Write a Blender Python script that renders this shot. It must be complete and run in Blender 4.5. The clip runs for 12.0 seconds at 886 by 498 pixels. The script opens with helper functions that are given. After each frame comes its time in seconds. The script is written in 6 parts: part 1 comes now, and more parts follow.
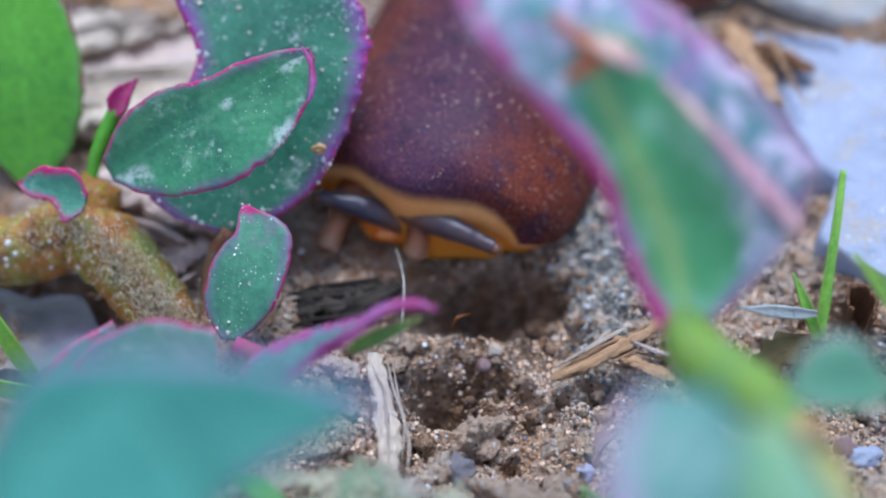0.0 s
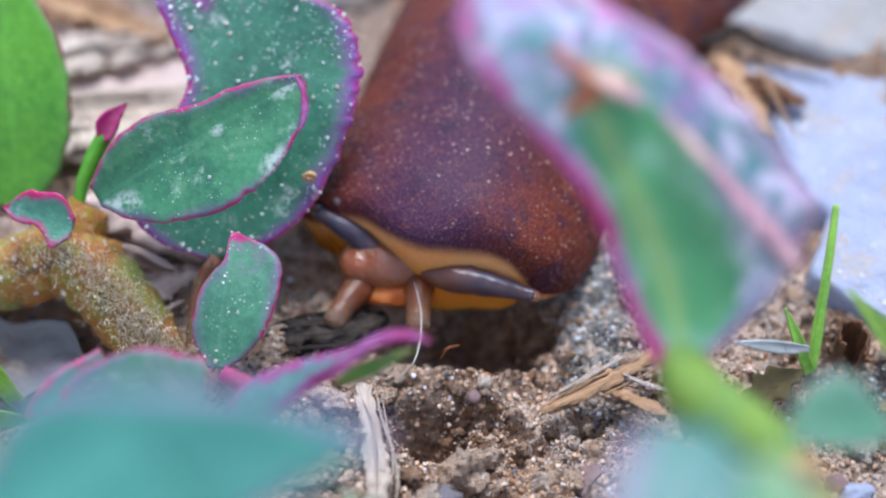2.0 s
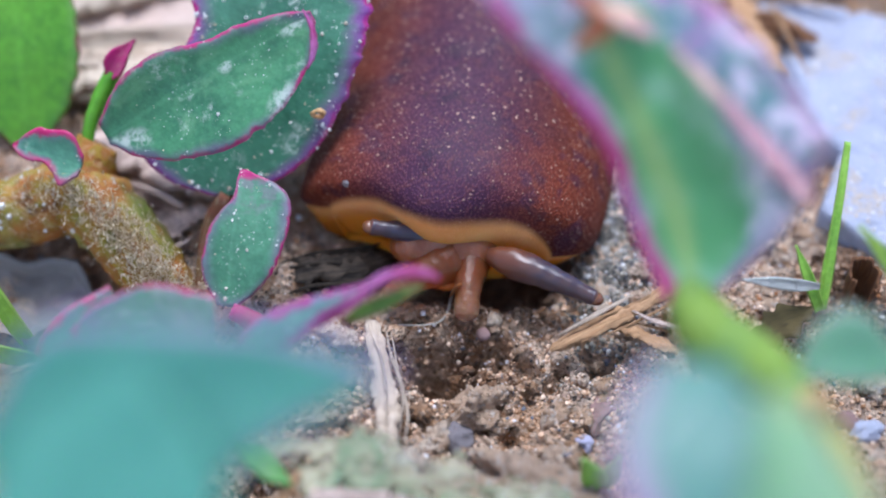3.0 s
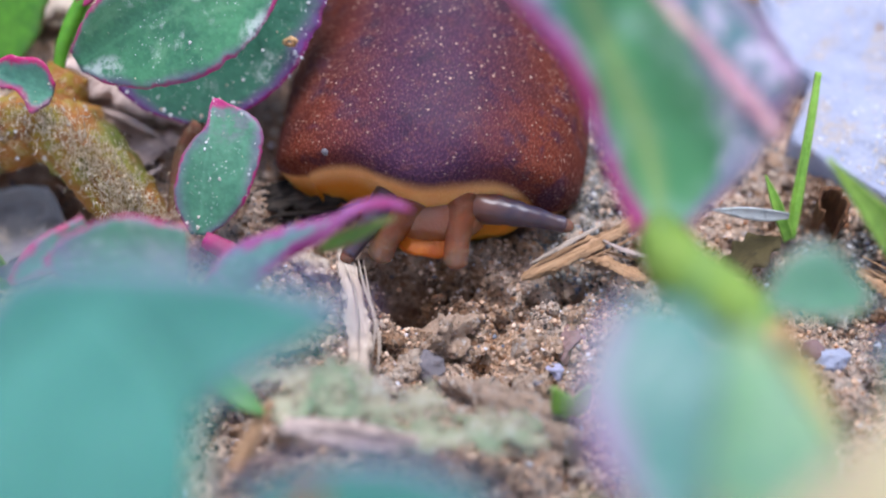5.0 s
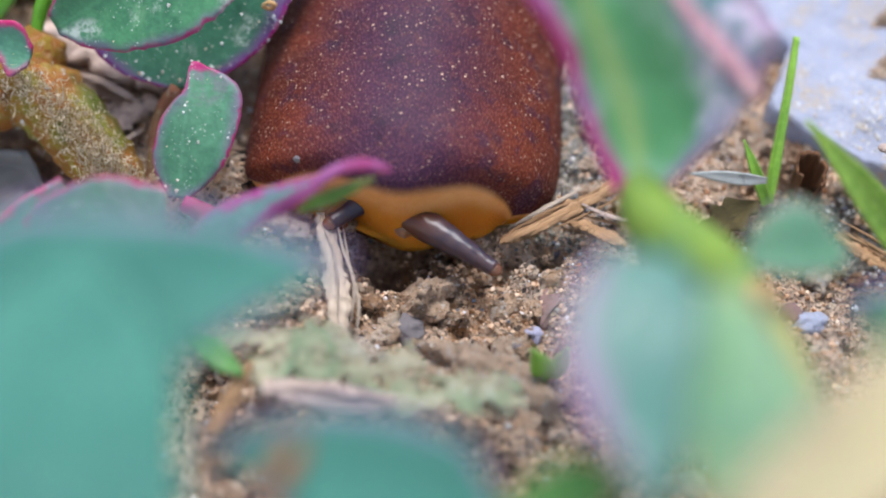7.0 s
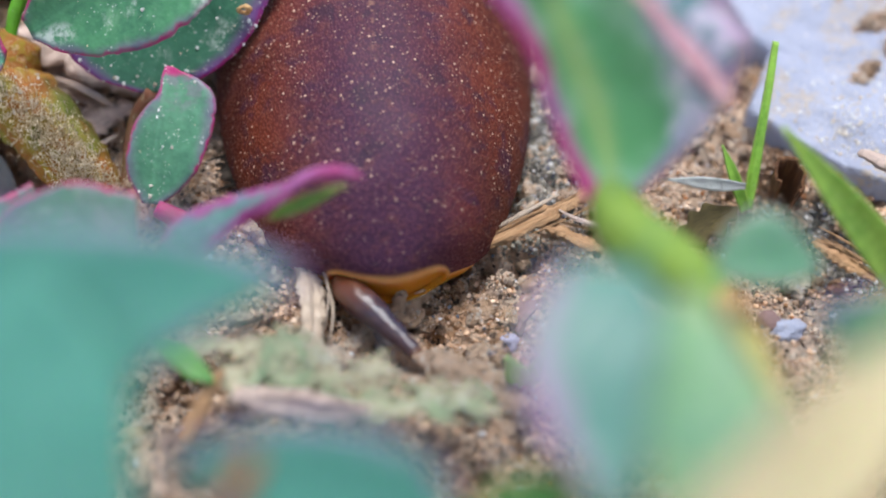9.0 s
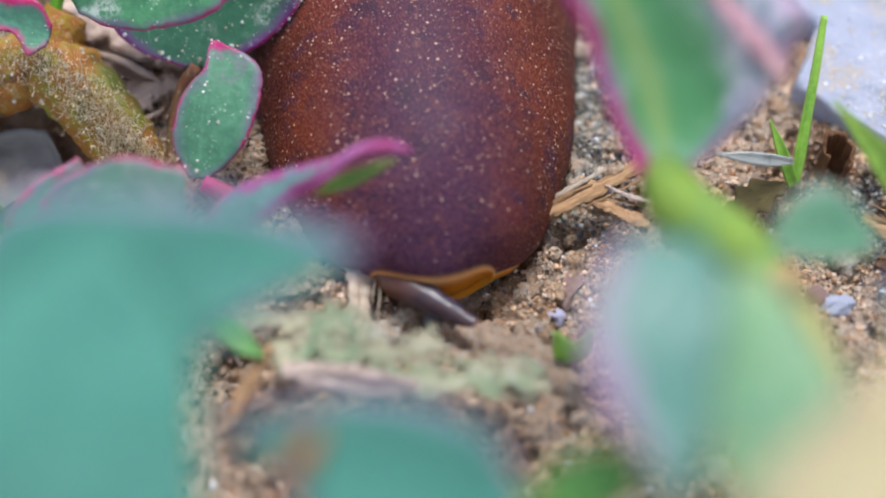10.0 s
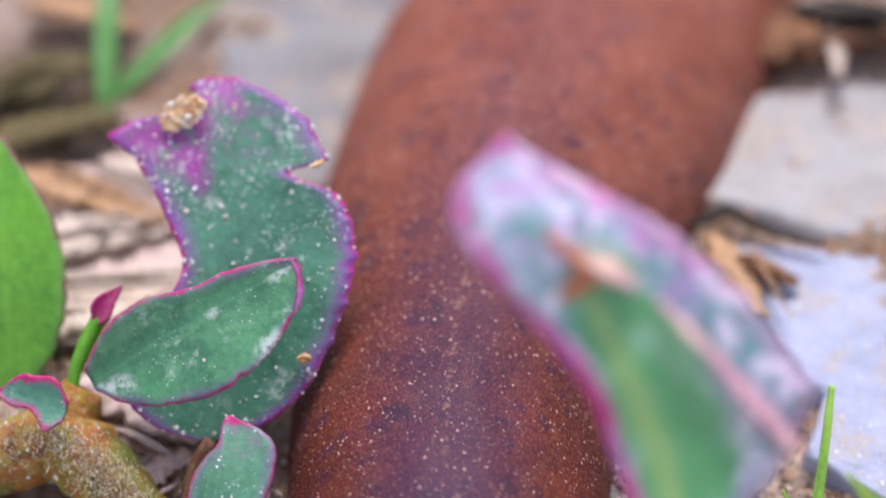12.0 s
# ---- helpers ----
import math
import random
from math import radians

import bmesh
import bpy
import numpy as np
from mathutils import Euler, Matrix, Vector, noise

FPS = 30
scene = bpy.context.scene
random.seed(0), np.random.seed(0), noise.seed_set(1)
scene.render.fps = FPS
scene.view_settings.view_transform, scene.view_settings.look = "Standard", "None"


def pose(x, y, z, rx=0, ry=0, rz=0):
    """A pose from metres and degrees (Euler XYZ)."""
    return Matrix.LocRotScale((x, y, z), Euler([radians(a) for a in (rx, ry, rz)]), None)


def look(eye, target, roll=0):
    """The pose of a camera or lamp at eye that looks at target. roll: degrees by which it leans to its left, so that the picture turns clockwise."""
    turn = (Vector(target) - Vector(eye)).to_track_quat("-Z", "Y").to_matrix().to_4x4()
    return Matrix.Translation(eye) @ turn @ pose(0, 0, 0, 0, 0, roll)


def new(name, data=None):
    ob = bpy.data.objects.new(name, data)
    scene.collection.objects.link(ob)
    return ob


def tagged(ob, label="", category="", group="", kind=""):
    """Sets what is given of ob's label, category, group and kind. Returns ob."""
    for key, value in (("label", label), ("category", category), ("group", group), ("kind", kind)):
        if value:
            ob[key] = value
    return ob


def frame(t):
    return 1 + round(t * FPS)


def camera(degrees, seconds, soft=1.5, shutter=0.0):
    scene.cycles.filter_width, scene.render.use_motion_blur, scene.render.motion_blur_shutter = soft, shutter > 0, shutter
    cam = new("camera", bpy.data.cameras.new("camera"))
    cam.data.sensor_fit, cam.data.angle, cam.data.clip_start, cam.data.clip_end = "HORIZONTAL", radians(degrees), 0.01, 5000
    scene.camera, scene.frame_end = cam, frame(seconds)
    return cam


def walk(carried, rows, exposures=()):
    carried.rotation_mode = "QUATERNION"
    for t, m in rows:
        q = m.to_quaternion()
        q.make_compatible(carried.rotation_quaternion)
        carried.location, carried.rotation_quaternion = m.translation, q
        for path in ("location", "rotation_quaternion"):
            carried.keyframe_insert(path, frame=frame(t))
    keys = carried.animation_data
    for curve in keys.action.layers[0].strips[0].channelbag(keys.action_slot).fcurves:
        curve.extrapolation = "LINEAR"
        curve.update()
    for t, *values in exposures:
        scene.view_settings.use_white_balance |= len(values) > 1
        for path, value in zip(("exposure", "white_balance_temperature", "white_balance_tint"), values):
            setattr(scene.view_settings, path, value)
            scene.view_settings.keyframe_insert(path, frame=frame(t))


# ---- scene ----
cam = camera(28.0, 12.0, soft=1.9, shutter=0.2)
cam.data.dof.use_dof = True
cam.data.dof.focus_distance = 0.1525
cam.data.dof.aperture_fstop = 9.6
cam.data.dof.aperture_blades = 0

walk(cam, [
    (0, pose(0.00097, -0.11251, 0.12361, 41.220, 1.980, 1.279)),
    (0.5, pose(-0.00014, -0.11167, 0.12272, 40.475, 1.070, 0.788)),
    (1, pose(-0.00048, -0.11131, 0.12302, 40.891, 1.242, 1.054)),
    (1.5, pose(-0.00046, -0.11146, 0.12286, 41.694, 1.023, 1.117)),
    (2, pose(-0.00075, -0.11122, 0.12315, 41.944, 0.836, 1.184)),
    (2.5, pose(-0.00059, -0.11177, 0.12261, 40.455, 1.457, 1.667)),
    (3, pose(-0.00071, -0.11140, 0.12248, 40.145, 1.100, 1.375)),
    (3.2, pose(-0.00082, -0.11093, 0.12304, 39.498, 1.069, 1.367)),
    (4.8, pose(-0.00072, -0.11132, 0.12368, 36.988, 0.314, 0.790)),
    (5, pose(-0.00063, -0.11069, 0.12403, 37.281, 0.332, 0.930)),
    (5.2, pose(-0.00038, -0.11085, 0.12376, 39.480, 0.199, 0.293)),
    (5.5, pose(0.00000, -0.11108, 0.12336, 42.000, -0.000, -0.000)),
    (6, pose(0.00019, -0.11146, 0.12392, 41.434, -0.085, 0.279)),
    (6.2, pose(0.00017, -0.11152, 0.12399, 40.768, -0.107, 1.361)),
    (6.5, pose(0.00014, -0.11162, 0.12409, 37.062, -0.141, 0.756)),
    (6.7, pose(-0.00101, -0.11237, 0.12349, 36.909, -0.207, 0.510)),
    (8.3, pose(0.00051, -0.11060, 0.12241, 35.964, -0.463, 0.448)),
    (8.5, pose(0.00076, -0.11057, 0.12237, 36.482, -0.485, 0.393)),
    (9, pose(0.00148, -0.11100, 0.12258, 36.734, -0.251, 0.598)),
    (9.5, pose(0.00086, -0.11128, 0.12205, 36.219, -0.521, 0.377)),
    (10, pose(-0.00073, -0.11081, 0.12217, 35.960, 0.257, 1.027)),
    (10.3, pose(-0.00087, -0.11001, 0.12270, 36.391, 0.171, 0.819)),
    (10.5, pose(-0.00095, -0.10947, 0.12306, 38.846, 0.113, 1.103)),
    (11, pose(-0.00114, -0.11060, 0.12385, 43.100, 0.296, 0.630)),
    (11.5, pose(-0.00099, -0.11050, 0.12402, 44.869, 0.386, 0.588)),
    (12, pose(-0.00100, -0.11036, 0.12405, 47.343, 0.808, 0.844))
], exposures=[(0, 0.67, 5270, 9), (0.4, 0.88, 5400, 10), (3, 0.89, 5680, 13), (5.5, 0.90, 6080, 18), (6.5, 0.86, 6320, 12), (10, 0.85, 6470, 10), (12, 0.92, 6350, 21)])


# ---- light: bright shade under an overcast sky ----
world = bpy.data.worlds.new("sky")
scene.world = world
world.use_nodes = True
wn = world.node_tree
sky = wn.nodes.new("ShaderNodeTexSky")
sky.sky_type, sky.sun_disc = "NISHITA", False
sky.sun_elevation, sky.sun_rotation = radians(58), radians(200)
sky.air_density, sky.dust_density = 1.0, 1.0
wn.links.new(sky.outputs[0], wn.nodes["Background"].inputs[0])
wn.nodes["Background"].inputs[1].default_value = 0.095
sun = new("sun", bpy.data.lights.new("sun", "SUN"))
sun.data.energy, sun.data.angle, sun.data.color = 2.5, radians(30), (1.0, 0.995, 0.985)
sun.matrix_world = look((0.02, 0.2, 0.45), (0, 0, 0))


def V(x, y, z):
    """Millimetres to metres."""
    return Vector((x, y, z)) * 0.001


# ---- materials ----
class Nodes:
    """Short hand for a node material."""

    def __init__(self, name, rough=0.6, spec=0.4):
        self.m = bpy.data.materials.new(name)
        self.m.use_nodes = True
        self.t = self.m.node_tree
        self.b = self.t.nodes["Principled BSDF"]
        self.b.inputs["Roughness"].default_value = rough
        self.b.inputs["Specular IOR Level"].default_value = spec
        self.coord = self.t.nodes.new("ShaderNodeTexCoord")

    def put(self, sock, value):
        if hasattr(value, "is_linked"):
            self.t.links.new(value, sock)
        else:
            sock.default_value = value

    def noise(self, scale, detail=4.0, rough=0.6, vec=None, distort=0.0):
        n = self.t.nodes.new("ShaderNodeTexNoise")
        self.put(n.inputs["Vector"], vec or self.coord.outputs["Object"])
        n.inputs["Scale"].default_value, n.inputs["Detail"].default_value = scale, detail
        n.inputs["Roughness"].default_value, n.inputs["Distortion"].default_value = rough, distort
        return n.outputs["Fac"]

    def cells(self, scale, feature="F1", out="Distance", rand=1.0, vec=None):
        n = self.t.nodes.new("ShaderNodeTexVoronoi")
        n.feature = feature
        self.put(n.inputs["Vector"], vec or self.coord.outputs["Object"])
        n.inputs["Scale"].default_value, n.inputs["Randomness"].default_value = scale, rand
        return n.outputs[out]

    def stretch(self, x, y, z):
        n = self.t.nodes.new("ShaderNodeMapping")
        self.put(n.inputs["Vector"], self.coord.outputs["Object"])
        n.inputs["Scale"].default_value = (x, y, z)
        return n.outputs[0]

    def ramp(self, fac, lo, hi, a=0.0, b=1.0):
        n = self.t.nodes.new("ShaderNodeMapRange")
        n.interpolation_type = "SMOOTHSTEP"
        for k, v in (("Value", fac), ("From Min", lo), ("From Max", hi), ("To Min", a), ("To Max", b)):
            self.put(n.inputs[k], v)
        return n.outputs[0]

    def math(self, op, a, b=0.0):
        n = self.t.nodes.new("ShaderNodeMath")
        n.operation = op
        self.put(n.inputs[0], a)
        self.put(n.inputs[1], b)
        return n.outputs[0]

    def mix(self, fac, a, b):
        n = self.t.nodes.new("ShaderNodeMix")
        n.data_type = "RGBA"
        self.put(n.inputs["Factor"], fac)
        for sock, v in ((n.inputs[6], a), (n.inputs[7], b)):
            self.put(sock, (*v, 1) if isinstance(v, tuple) else v)
        return n.outputs[2]

    def attr(self, name, out="Fac"):
        n = self.t.nodes.new("ShaderNodeAttribute")
        n.attribute_name = name
        return n.outputs[out]

    def uv(self):
        n = self.t.nodes.new("ShaderNodeSeparateXYZ")
        self.put(n.inputs[0], self.coord.outputs["UV"])
        return n.outputs[0], n.outputs[1]

    def random(self):
        return self.t.nodes.new("ShaderNodeObjectInfo").outputs["Random"]

    def island(self):
        return self.t.nodes.new("ShaderNodeNewGeometry").outputs["Random Per Island"]

    def bump(self, height, strength, dist):
        n = self.t.nodes.new("ShaderNodeBump")
        n.inputs["Strength"].default_value, n.inputs["Distance"].default_value = strength, dist
        self.put(n.inputs["Height"], height)
        if self.b.inputs["Normal"].is_linked:
            self.put(n.inputs["Normal"], self.b.inputs["Normal"].links[0].from_socket)
        self.put(self.b.inputs["Normal"], n.outputs[0])

    def done(self, color, rough=None, sub=0.0, radius=(0.002, 0.001, 0.0005), coat=0.0):
        self.put(self.b.inputs["Base Color"], (*color, 1) if isinstance(color, tuple) else color)
        if rough is not None:
            self.put(self.b.inputs["Roughness"], rough)
        if sub:
            self.b.inputs["Subsurface Weight"].default_value = sub
            self.b.inputs["Subsurface Radius"].default_value = radius
            self.b.inputs["Subsurface Scale"].default_value = 1.0
        self.b.inputs["Coat Weight"].default_value = coat
        self.b.inputs["Coat Roughness"].default_value = 0.25
        return self.m


def leaf_material(name, green, deep, rim, rim_width, dust=0.5, tip=0.0, patch=None, patch_at=(0.5, 0.7), rough=0.5, wash=0.5, scurf=0.8, scurf_at=(), point=2.0, stain_at=(), wide=1.0, half=None):
    """Waxy leaf: two greens, a coloured rim, pale dust specks; patch: a second colour in clouds."""
    n = Nodes(name, rough, 0.45)
    big = n.noise(180, 3)
    fine = n.noise(1400, 4)
    c = n.mix(n.ramp(big, 0.35, 0.7), green, deep)
    c = n.mix(n.ramp(fine, 0.35, 0.75, 0.0, 0.35), c, tuple(min(1, v * 1.7 + 0.03) for v in green))
    if patch:
        c = n.mix(n.ramp(n.noise(120, 4, 0.6, None, 1.0), *patch_at), c, patch)
    u, v = n.uv()
    if tip:
        c = n.mix(n.math("MULTIPLY", n.ramp(n.math("ADD", u, n.math("MULTIPLY", n.noise(200, 4), 0.5)), 0.85, 1.15, 0.0, tip), n.ramp(n.noise(800, 4, 0.7), 0.42, 0.6)), c, (0.27, 0.05, 0.24))
    if half:
        c = n.mix(n.ramp(n.math("ADD", v, n.math("MULTIPLY", n.math("SUBTRACT", n.noise(160, 4), 0.5), 0.9)), half[0], half[1]), c, half[2])
    vein = n.ramp(n.math("ABSOLUTE", n.math("ADD", v, n.math("MULTIPLY", n.math("SUBTRACT", n.noise(150, 2), 0.5), 0.3))), 0.0, 0.09, 0.18, 0.0)
    c = n.mix(vein, c, tuple(min(1, k * 1.5 + 0.04) for k in green))
    c = n.mix(n.ramp(n.math("ADD", n.attr("edge"), n.math("MULTIPLY", n.noise(260, 3), 0.0022)), 0.0008, 0.0008 + 0.0016 * wide, wash, 0.0), c, (0.23, 0.05, 0.28))
    for pu, pv, size in stain_at:
        far = n.math("ADD", n.math("POWER", n.math("ADD", u, -pu), 2.0), n.math("POWER", n.math("MULTIPLY", n.math("ADD", v, -pv), 0.35), 2.0))
        c = n.mix(n.math("MULTIPLY", n.ramp(far, 0.0, size * size, 1.0, 0.0), n.ramp(n.noise(420, 5, 0.7), 0.36, 0.56, 0.1, 1.0)), c, (0.27, 0.022, 0.22))
    edge = n.math("ADD", n.attr("edge"), n.math("MULTIPLY", n.math("SUBTRACT", n.noise(650, 4), 0.5), rim_width * 2.8))
    c = n.mix(n.math("MULTIPLY", n.ramp(edge, rim_width * 0.2, rim_width, 1.0, 0.0), n.ramp(n.noise(150, 3), 0.36, 0.54, 0.35, 1.0)), c, n.mix(n.ramp(n.noise(330, 3), 0.52, 0.66, 0.0, 0.8), rim, tuple(k * 0.85 + 0.06 for k in rim)))
    c = n.mix(n.ramp(n.math("ADD", u, n.math("MULTIPLY", n.math("SUBTRACT", n.noise(400, 3), 0.5), 0.12)), point, point + 0.05), c, rim)
    spots = n.math("MULTIPLY", n.ramp(n.cells(2300), 0.10, 0.26, 1.0, 0.0), n.ramp(n.noise(300, 3), 0.48, 0.62))
    cloud = n.math("MULTIPLY", n.ramp(n.noise(520, 6, 0.75), 0.52, 0.68), n.ramp(n.noise(120, 3), 0.50, 0.64))
    spots = n.math("MAXIMUM", spots, n.math("MULTIPLY", cloud, scurf))
    for pu, pv, size in scurf_at:
        far = n.math("ADD", n.math("POWER", n.math("MULTIPLY", n.math("ADD", u, -pu), 2.0), 2.0), n.math("POWER", n.math("MULTIPLY", n.math("ADD", v, -pv), 0.6), 2.0))
        spots = n.math("MAXIMUM", spots, n.math("MULTIPLY", n.ramp(far, 0.0, size * size, 1.0, 0.0), n.ramp(n.noise(900, 5, 0.7), 0.40, 0.58)))
    c = n.mix(n.math("MULTIPLY", spots, dust), c, (0.7, 0.72, 0.66))
    n.bump(n.cells(2600), 0.25, 0.0001)
    n.bump(big, 0.3, 0.0006)
    return n.done(c, n.ramp(fine, 0.3, 0.7, rough - 0.08, rough + 0.15), 0.12, (0.0006, 0.0012, 0.0005))


MAGENTA = (0.40, 0.012, 0.13)
mat_leaf_mid = leaf_material("leaf_scurfy", (0.062, 0.22, 0.095), (0.028, 0.13, 0.062), MAGENTA, 0.00050, 0.6, 0.0, (0.13, 0.31, 0.15), (0.48, 0.66), wash=0.5, scurf_at=((0.10, 0.45, 0.22), (0.92, 0.0, 0.15), (0.6, 0.0, 0.08), (0.75, 0.95, 0.18)))
mat_leaf_node = leaf_material("leaf_node", (0.085, 0.25, 0.15), (0.045, 0.16, 0.10), (0.44, 0.008, 0.11), 0.0009, 0.5, wash=0.5, point=0.9)
mat_leaf_small = leaf_material("leaf_small", (0.072, 0.22, 0.12), (0.045, 0.16, 0.09), MAGENTA, 0.00036, 0.6, 0.3, (0.17, 0.26, 0.19), (0.5, 0.7), wash=0.4, point=0.92)
mat_leaf_big = leaf_material("leaf_eaten", (0.046, 0.175, 0.098), (0.022, 0.10, 0.058), (0.38, 0.010, 0.15), 0.00055, 1.0, 0.35, wash=1.0, wide=1.7, stain_at=((0.93, -0.9, 0.22), (0.86, -0.45, 0.20), (0.72, -0.2, 0.09), (0.97, 0.2, 0.12)))
mat_leaf_plain = leaf_material("leaf_glaucous", (0.068, 0.255, 0.185), (0.05, 0.215, 0.155), (0.26, 0.16, 0.34), 0.0007, 0.3, wash=0.25)
mat_leaf_rimless = leaf_material("leaf_glaucous_rimless", (0.068, 0.255, 0.185), (0.05, 0.215, 0.155), (0.09, 0.28, 0.22), 0.0002, 0.3, wash=0.0)
mat_leaf_edge = leaf_material("leaf_broad_edge", (0.10, 0.27, 0.20), (0.07, 0.2, 0.17), (0.33, 0.035, 0.20), 0.0010, 0.3, 0.0, (0.25, 0.25, 0.33), (0.55, 0.7))
mat_leaf_bright = leaf_material("leaf_bright", (0.095, 0.29, 0.008), (0.055, 0.21, 0.006), (0.20, 0.04, 0.06), 0.0004, 0.1, wash=0.1, scurf=0.2)
mat_leaf_pale = leaf_material("leaf_pale", (0.060, 0.19, 0.145), (0.045, 0.15, 0.12), (0.16, 0.26, 0.20), 0.0006, 0.1, 0.0, (0.24, 0.34, 0.30), (0.50, 0.60), wash=0.0, half=(0.40, 0.9, (0.34, 0.20, 0.33)))
mat_leaf_front = leaf_material("leaf_front", (0.13, 0.27, 0.11), (0.07, 0.20, 0.11), (0.15, 0.24, 0.12), 0.0006, 0.2, 0.0, (0.25, 0.31, 0.13), (0.47, 0.58), wash=0.0)
mat_leaf_soft = leaf_material("leaf_soft", (0.20, 0.40, 0.23), (0.13, 0.32, 0.19), (0.34, 0.30, 0.28), 0.0005, 0.1, wash=0.1)
mat_leaf_yellow = leaf_material("leaf_yellow", (0.66, 0.54, 0.30), (0.58, 0.46, 0.24), (0.5, 0.38, 0.24), 0.0008, 0.1, wash=0.0)
mat_leaf_moss = leaf_material("leaf_decayed", (0.20, 0.27, 0.15), (0.11, 0.19, 0.10), (0.30, 0.28, 0.18), 0.001, 0.5, 0.0, (0.40, 0.36, 0.24), (0.38, 0.58), 0.85, 0.0)
nd = mat_leaf_moss.node_tree
hole = nd.nodes.new("ShaderNodeTexNoise")
hole.inputs["Scale"].default_value, hole.inputs["Detail"].default_value, hole.inputs["Roughness"].default_value = 900, 6, 0.75
nd.links.new(next(k for k in nd.nodes if k.type == "TEX_COORD").outputs["Object"], hole.inputs["Vector"])
rim = nd.nodes.new("ShaderNodeAttribute")
rim.attribute_name = "edge"
far = nd.nodes.new("ShaderNodeMapRange")
far.inputs["From Max"].default_value, far.inputs["To Min"].default_value, far.inputs["To Max"].default_value = 0.0016, -0.10, 0.09
nd.links.new(rim.outputs["Fac"], far.inputs["Value"])
both = nd.nodes.new("ShaderNodeMath")
nd.links.new(hole.outputs["Fac"], both.inputs[0])
nd.links.new(far.outputs[0], both.inputs[1])
cut = nd.nodes.new("ShaderNodeMapRange")
cut.inputs["From Min"].default_value, cut.inputs["From Max"].default_value = 0.46, 0.56
nd.links.new(both.outputs[0], cut.inputs["Value"])
nd.links.new(cut.outputs[0], nd.nodes["Principled BSDF"].inputs["Alpha"])
mat_grass = leaf_material("grass_green", (0.24, 0.44, 0.05), (0.15, 0.32, 0.03), (0.26, 0.40, 0.07), 0.0002, 0.1, wash=0.0, scurf=0.2)


def mottled_material():
    """Lilac leaf, bleached towards the tip, with a green middle and a magenta rim."""
    n = Nodes("leaf_mottled", 0.5, 0.4)
    u, v = n.uv()
    wob = n.math("MULTIPLY", n.math("SUBTRACT", n.noise(110, 4), 0.5), 0.55)
    uu, vv = n.math("ADD", u, wob), n.math("ADD", v, wob)
    c = n.mix(n.ramp(n.noise(170, 4), 0.35, 0.62), (0.32, 0.32, 0.44), (0.17, 0.36, 0.33))
    c = n.mix(n.ramp(n.noise(260, 4, 0.6, None, 1.5), 0.47, 0.58, 0.0, 1.0), c, (0.80, 0.74, 0.82))
    c = n.mix(n.math("MULTIPLY", n.ramp(u, 0.55, 0.85, 0.0, 0.65), n.ramp(n.noise(240, 3), 0.38, 0.6)), c, (0.72, 0.66, 0.80))
    c = n.mix(n.math("MULTIPLY", n.ramp(n.noise(280, 3, 0.6, None, 1.5), 0.52, 0.62, 0.0, 0.6), n.ramp(u, 0.40, 0.55)), c, (0.60, 0.20, 0.48))
    green = n.mix(n.ramp(n.noise(190, 3), 0.4, 0.6), (0.12, 0.37, 0.14), (0.26, 0.50, 0.29))
    inside = n.math("MULTIPLY", n.ramp(uu, 0.58, 0.70, 1.0, 0.0), n.math("MULTIPLY", n.ramp(vv, 0.45, 0.62, 1.0, 0.0), n.ramp(vv, -0.5, -0.05)))
    c = n.mix(inside, c, green)
    c = n.mix(n.math("MULTIPLY", n.ramp(n.math("ABSOLUTE", n.math("ADD", v, -0.12)), 0.0, 0.14, 0.8, 0.0), inside), c, (0.33, 0.50, 0.16))
    c = n.mix(n.ramp(n.math("ADD", n.attr("edge"), n.math("MULTIPLY", wob, 0.006)), 0.0005, 0.0022, n.math("MULTIPLY", n.ramp(n.noise(140, 3), 0.35, 0.6, 0.45, 1.0), n.ramp(v, 0.0, 0.4, 1.0, 0.4)), 0.0), c, n.mix(n.ramp(n.noise(90, 2), 0.50, 0.66), (0.52, 0.03, 0.20), (0.46, 0.10, 0.44)))
    n.bump(n.noise(300, 4), 0.4, 0.0008)
    return n.done(c, None, 0.1, (0.0006, 0.001, 0.0005))


mat_leaf_mottled = mottled_material()


mat_grass_olive = leaf_material("grass_olive", (0.27, 0.42, 0.06), (0.17, 0.32, 0.04), (0.26, 0.34, 0.07), 0.0002, 0.2, wash=0.0, scurf=0.2)
mat_grass_dark = leaf_material("grass_dark", (0.09, 0.26, 0.05), (0.06, 0.19, 0.03), (0.1, 0.25, 0.06), 0.0002, 0.1, wash=0.0, scurf=0.2)


def stem_material(name, a, b, hairy=0.6):
    n = Nodes(name, 0.6, 0.35)
    c = n.mix(n.ramp(n.noise(220, 3), 0.38, 0.62), a, b)
    c = n.mix(n.math("MULTIPLY", n.ramp(n.noise(1300, 4, 0.7), 0.52, 0.66), hairy), c, (0.50, 0.42, 0.27))
    n.bump(n.noise(1500, 5, 0.7), 0.6, 0.0004)
    return n.done(c, None, 0.1, (0.001, 0.001, 0.0004))


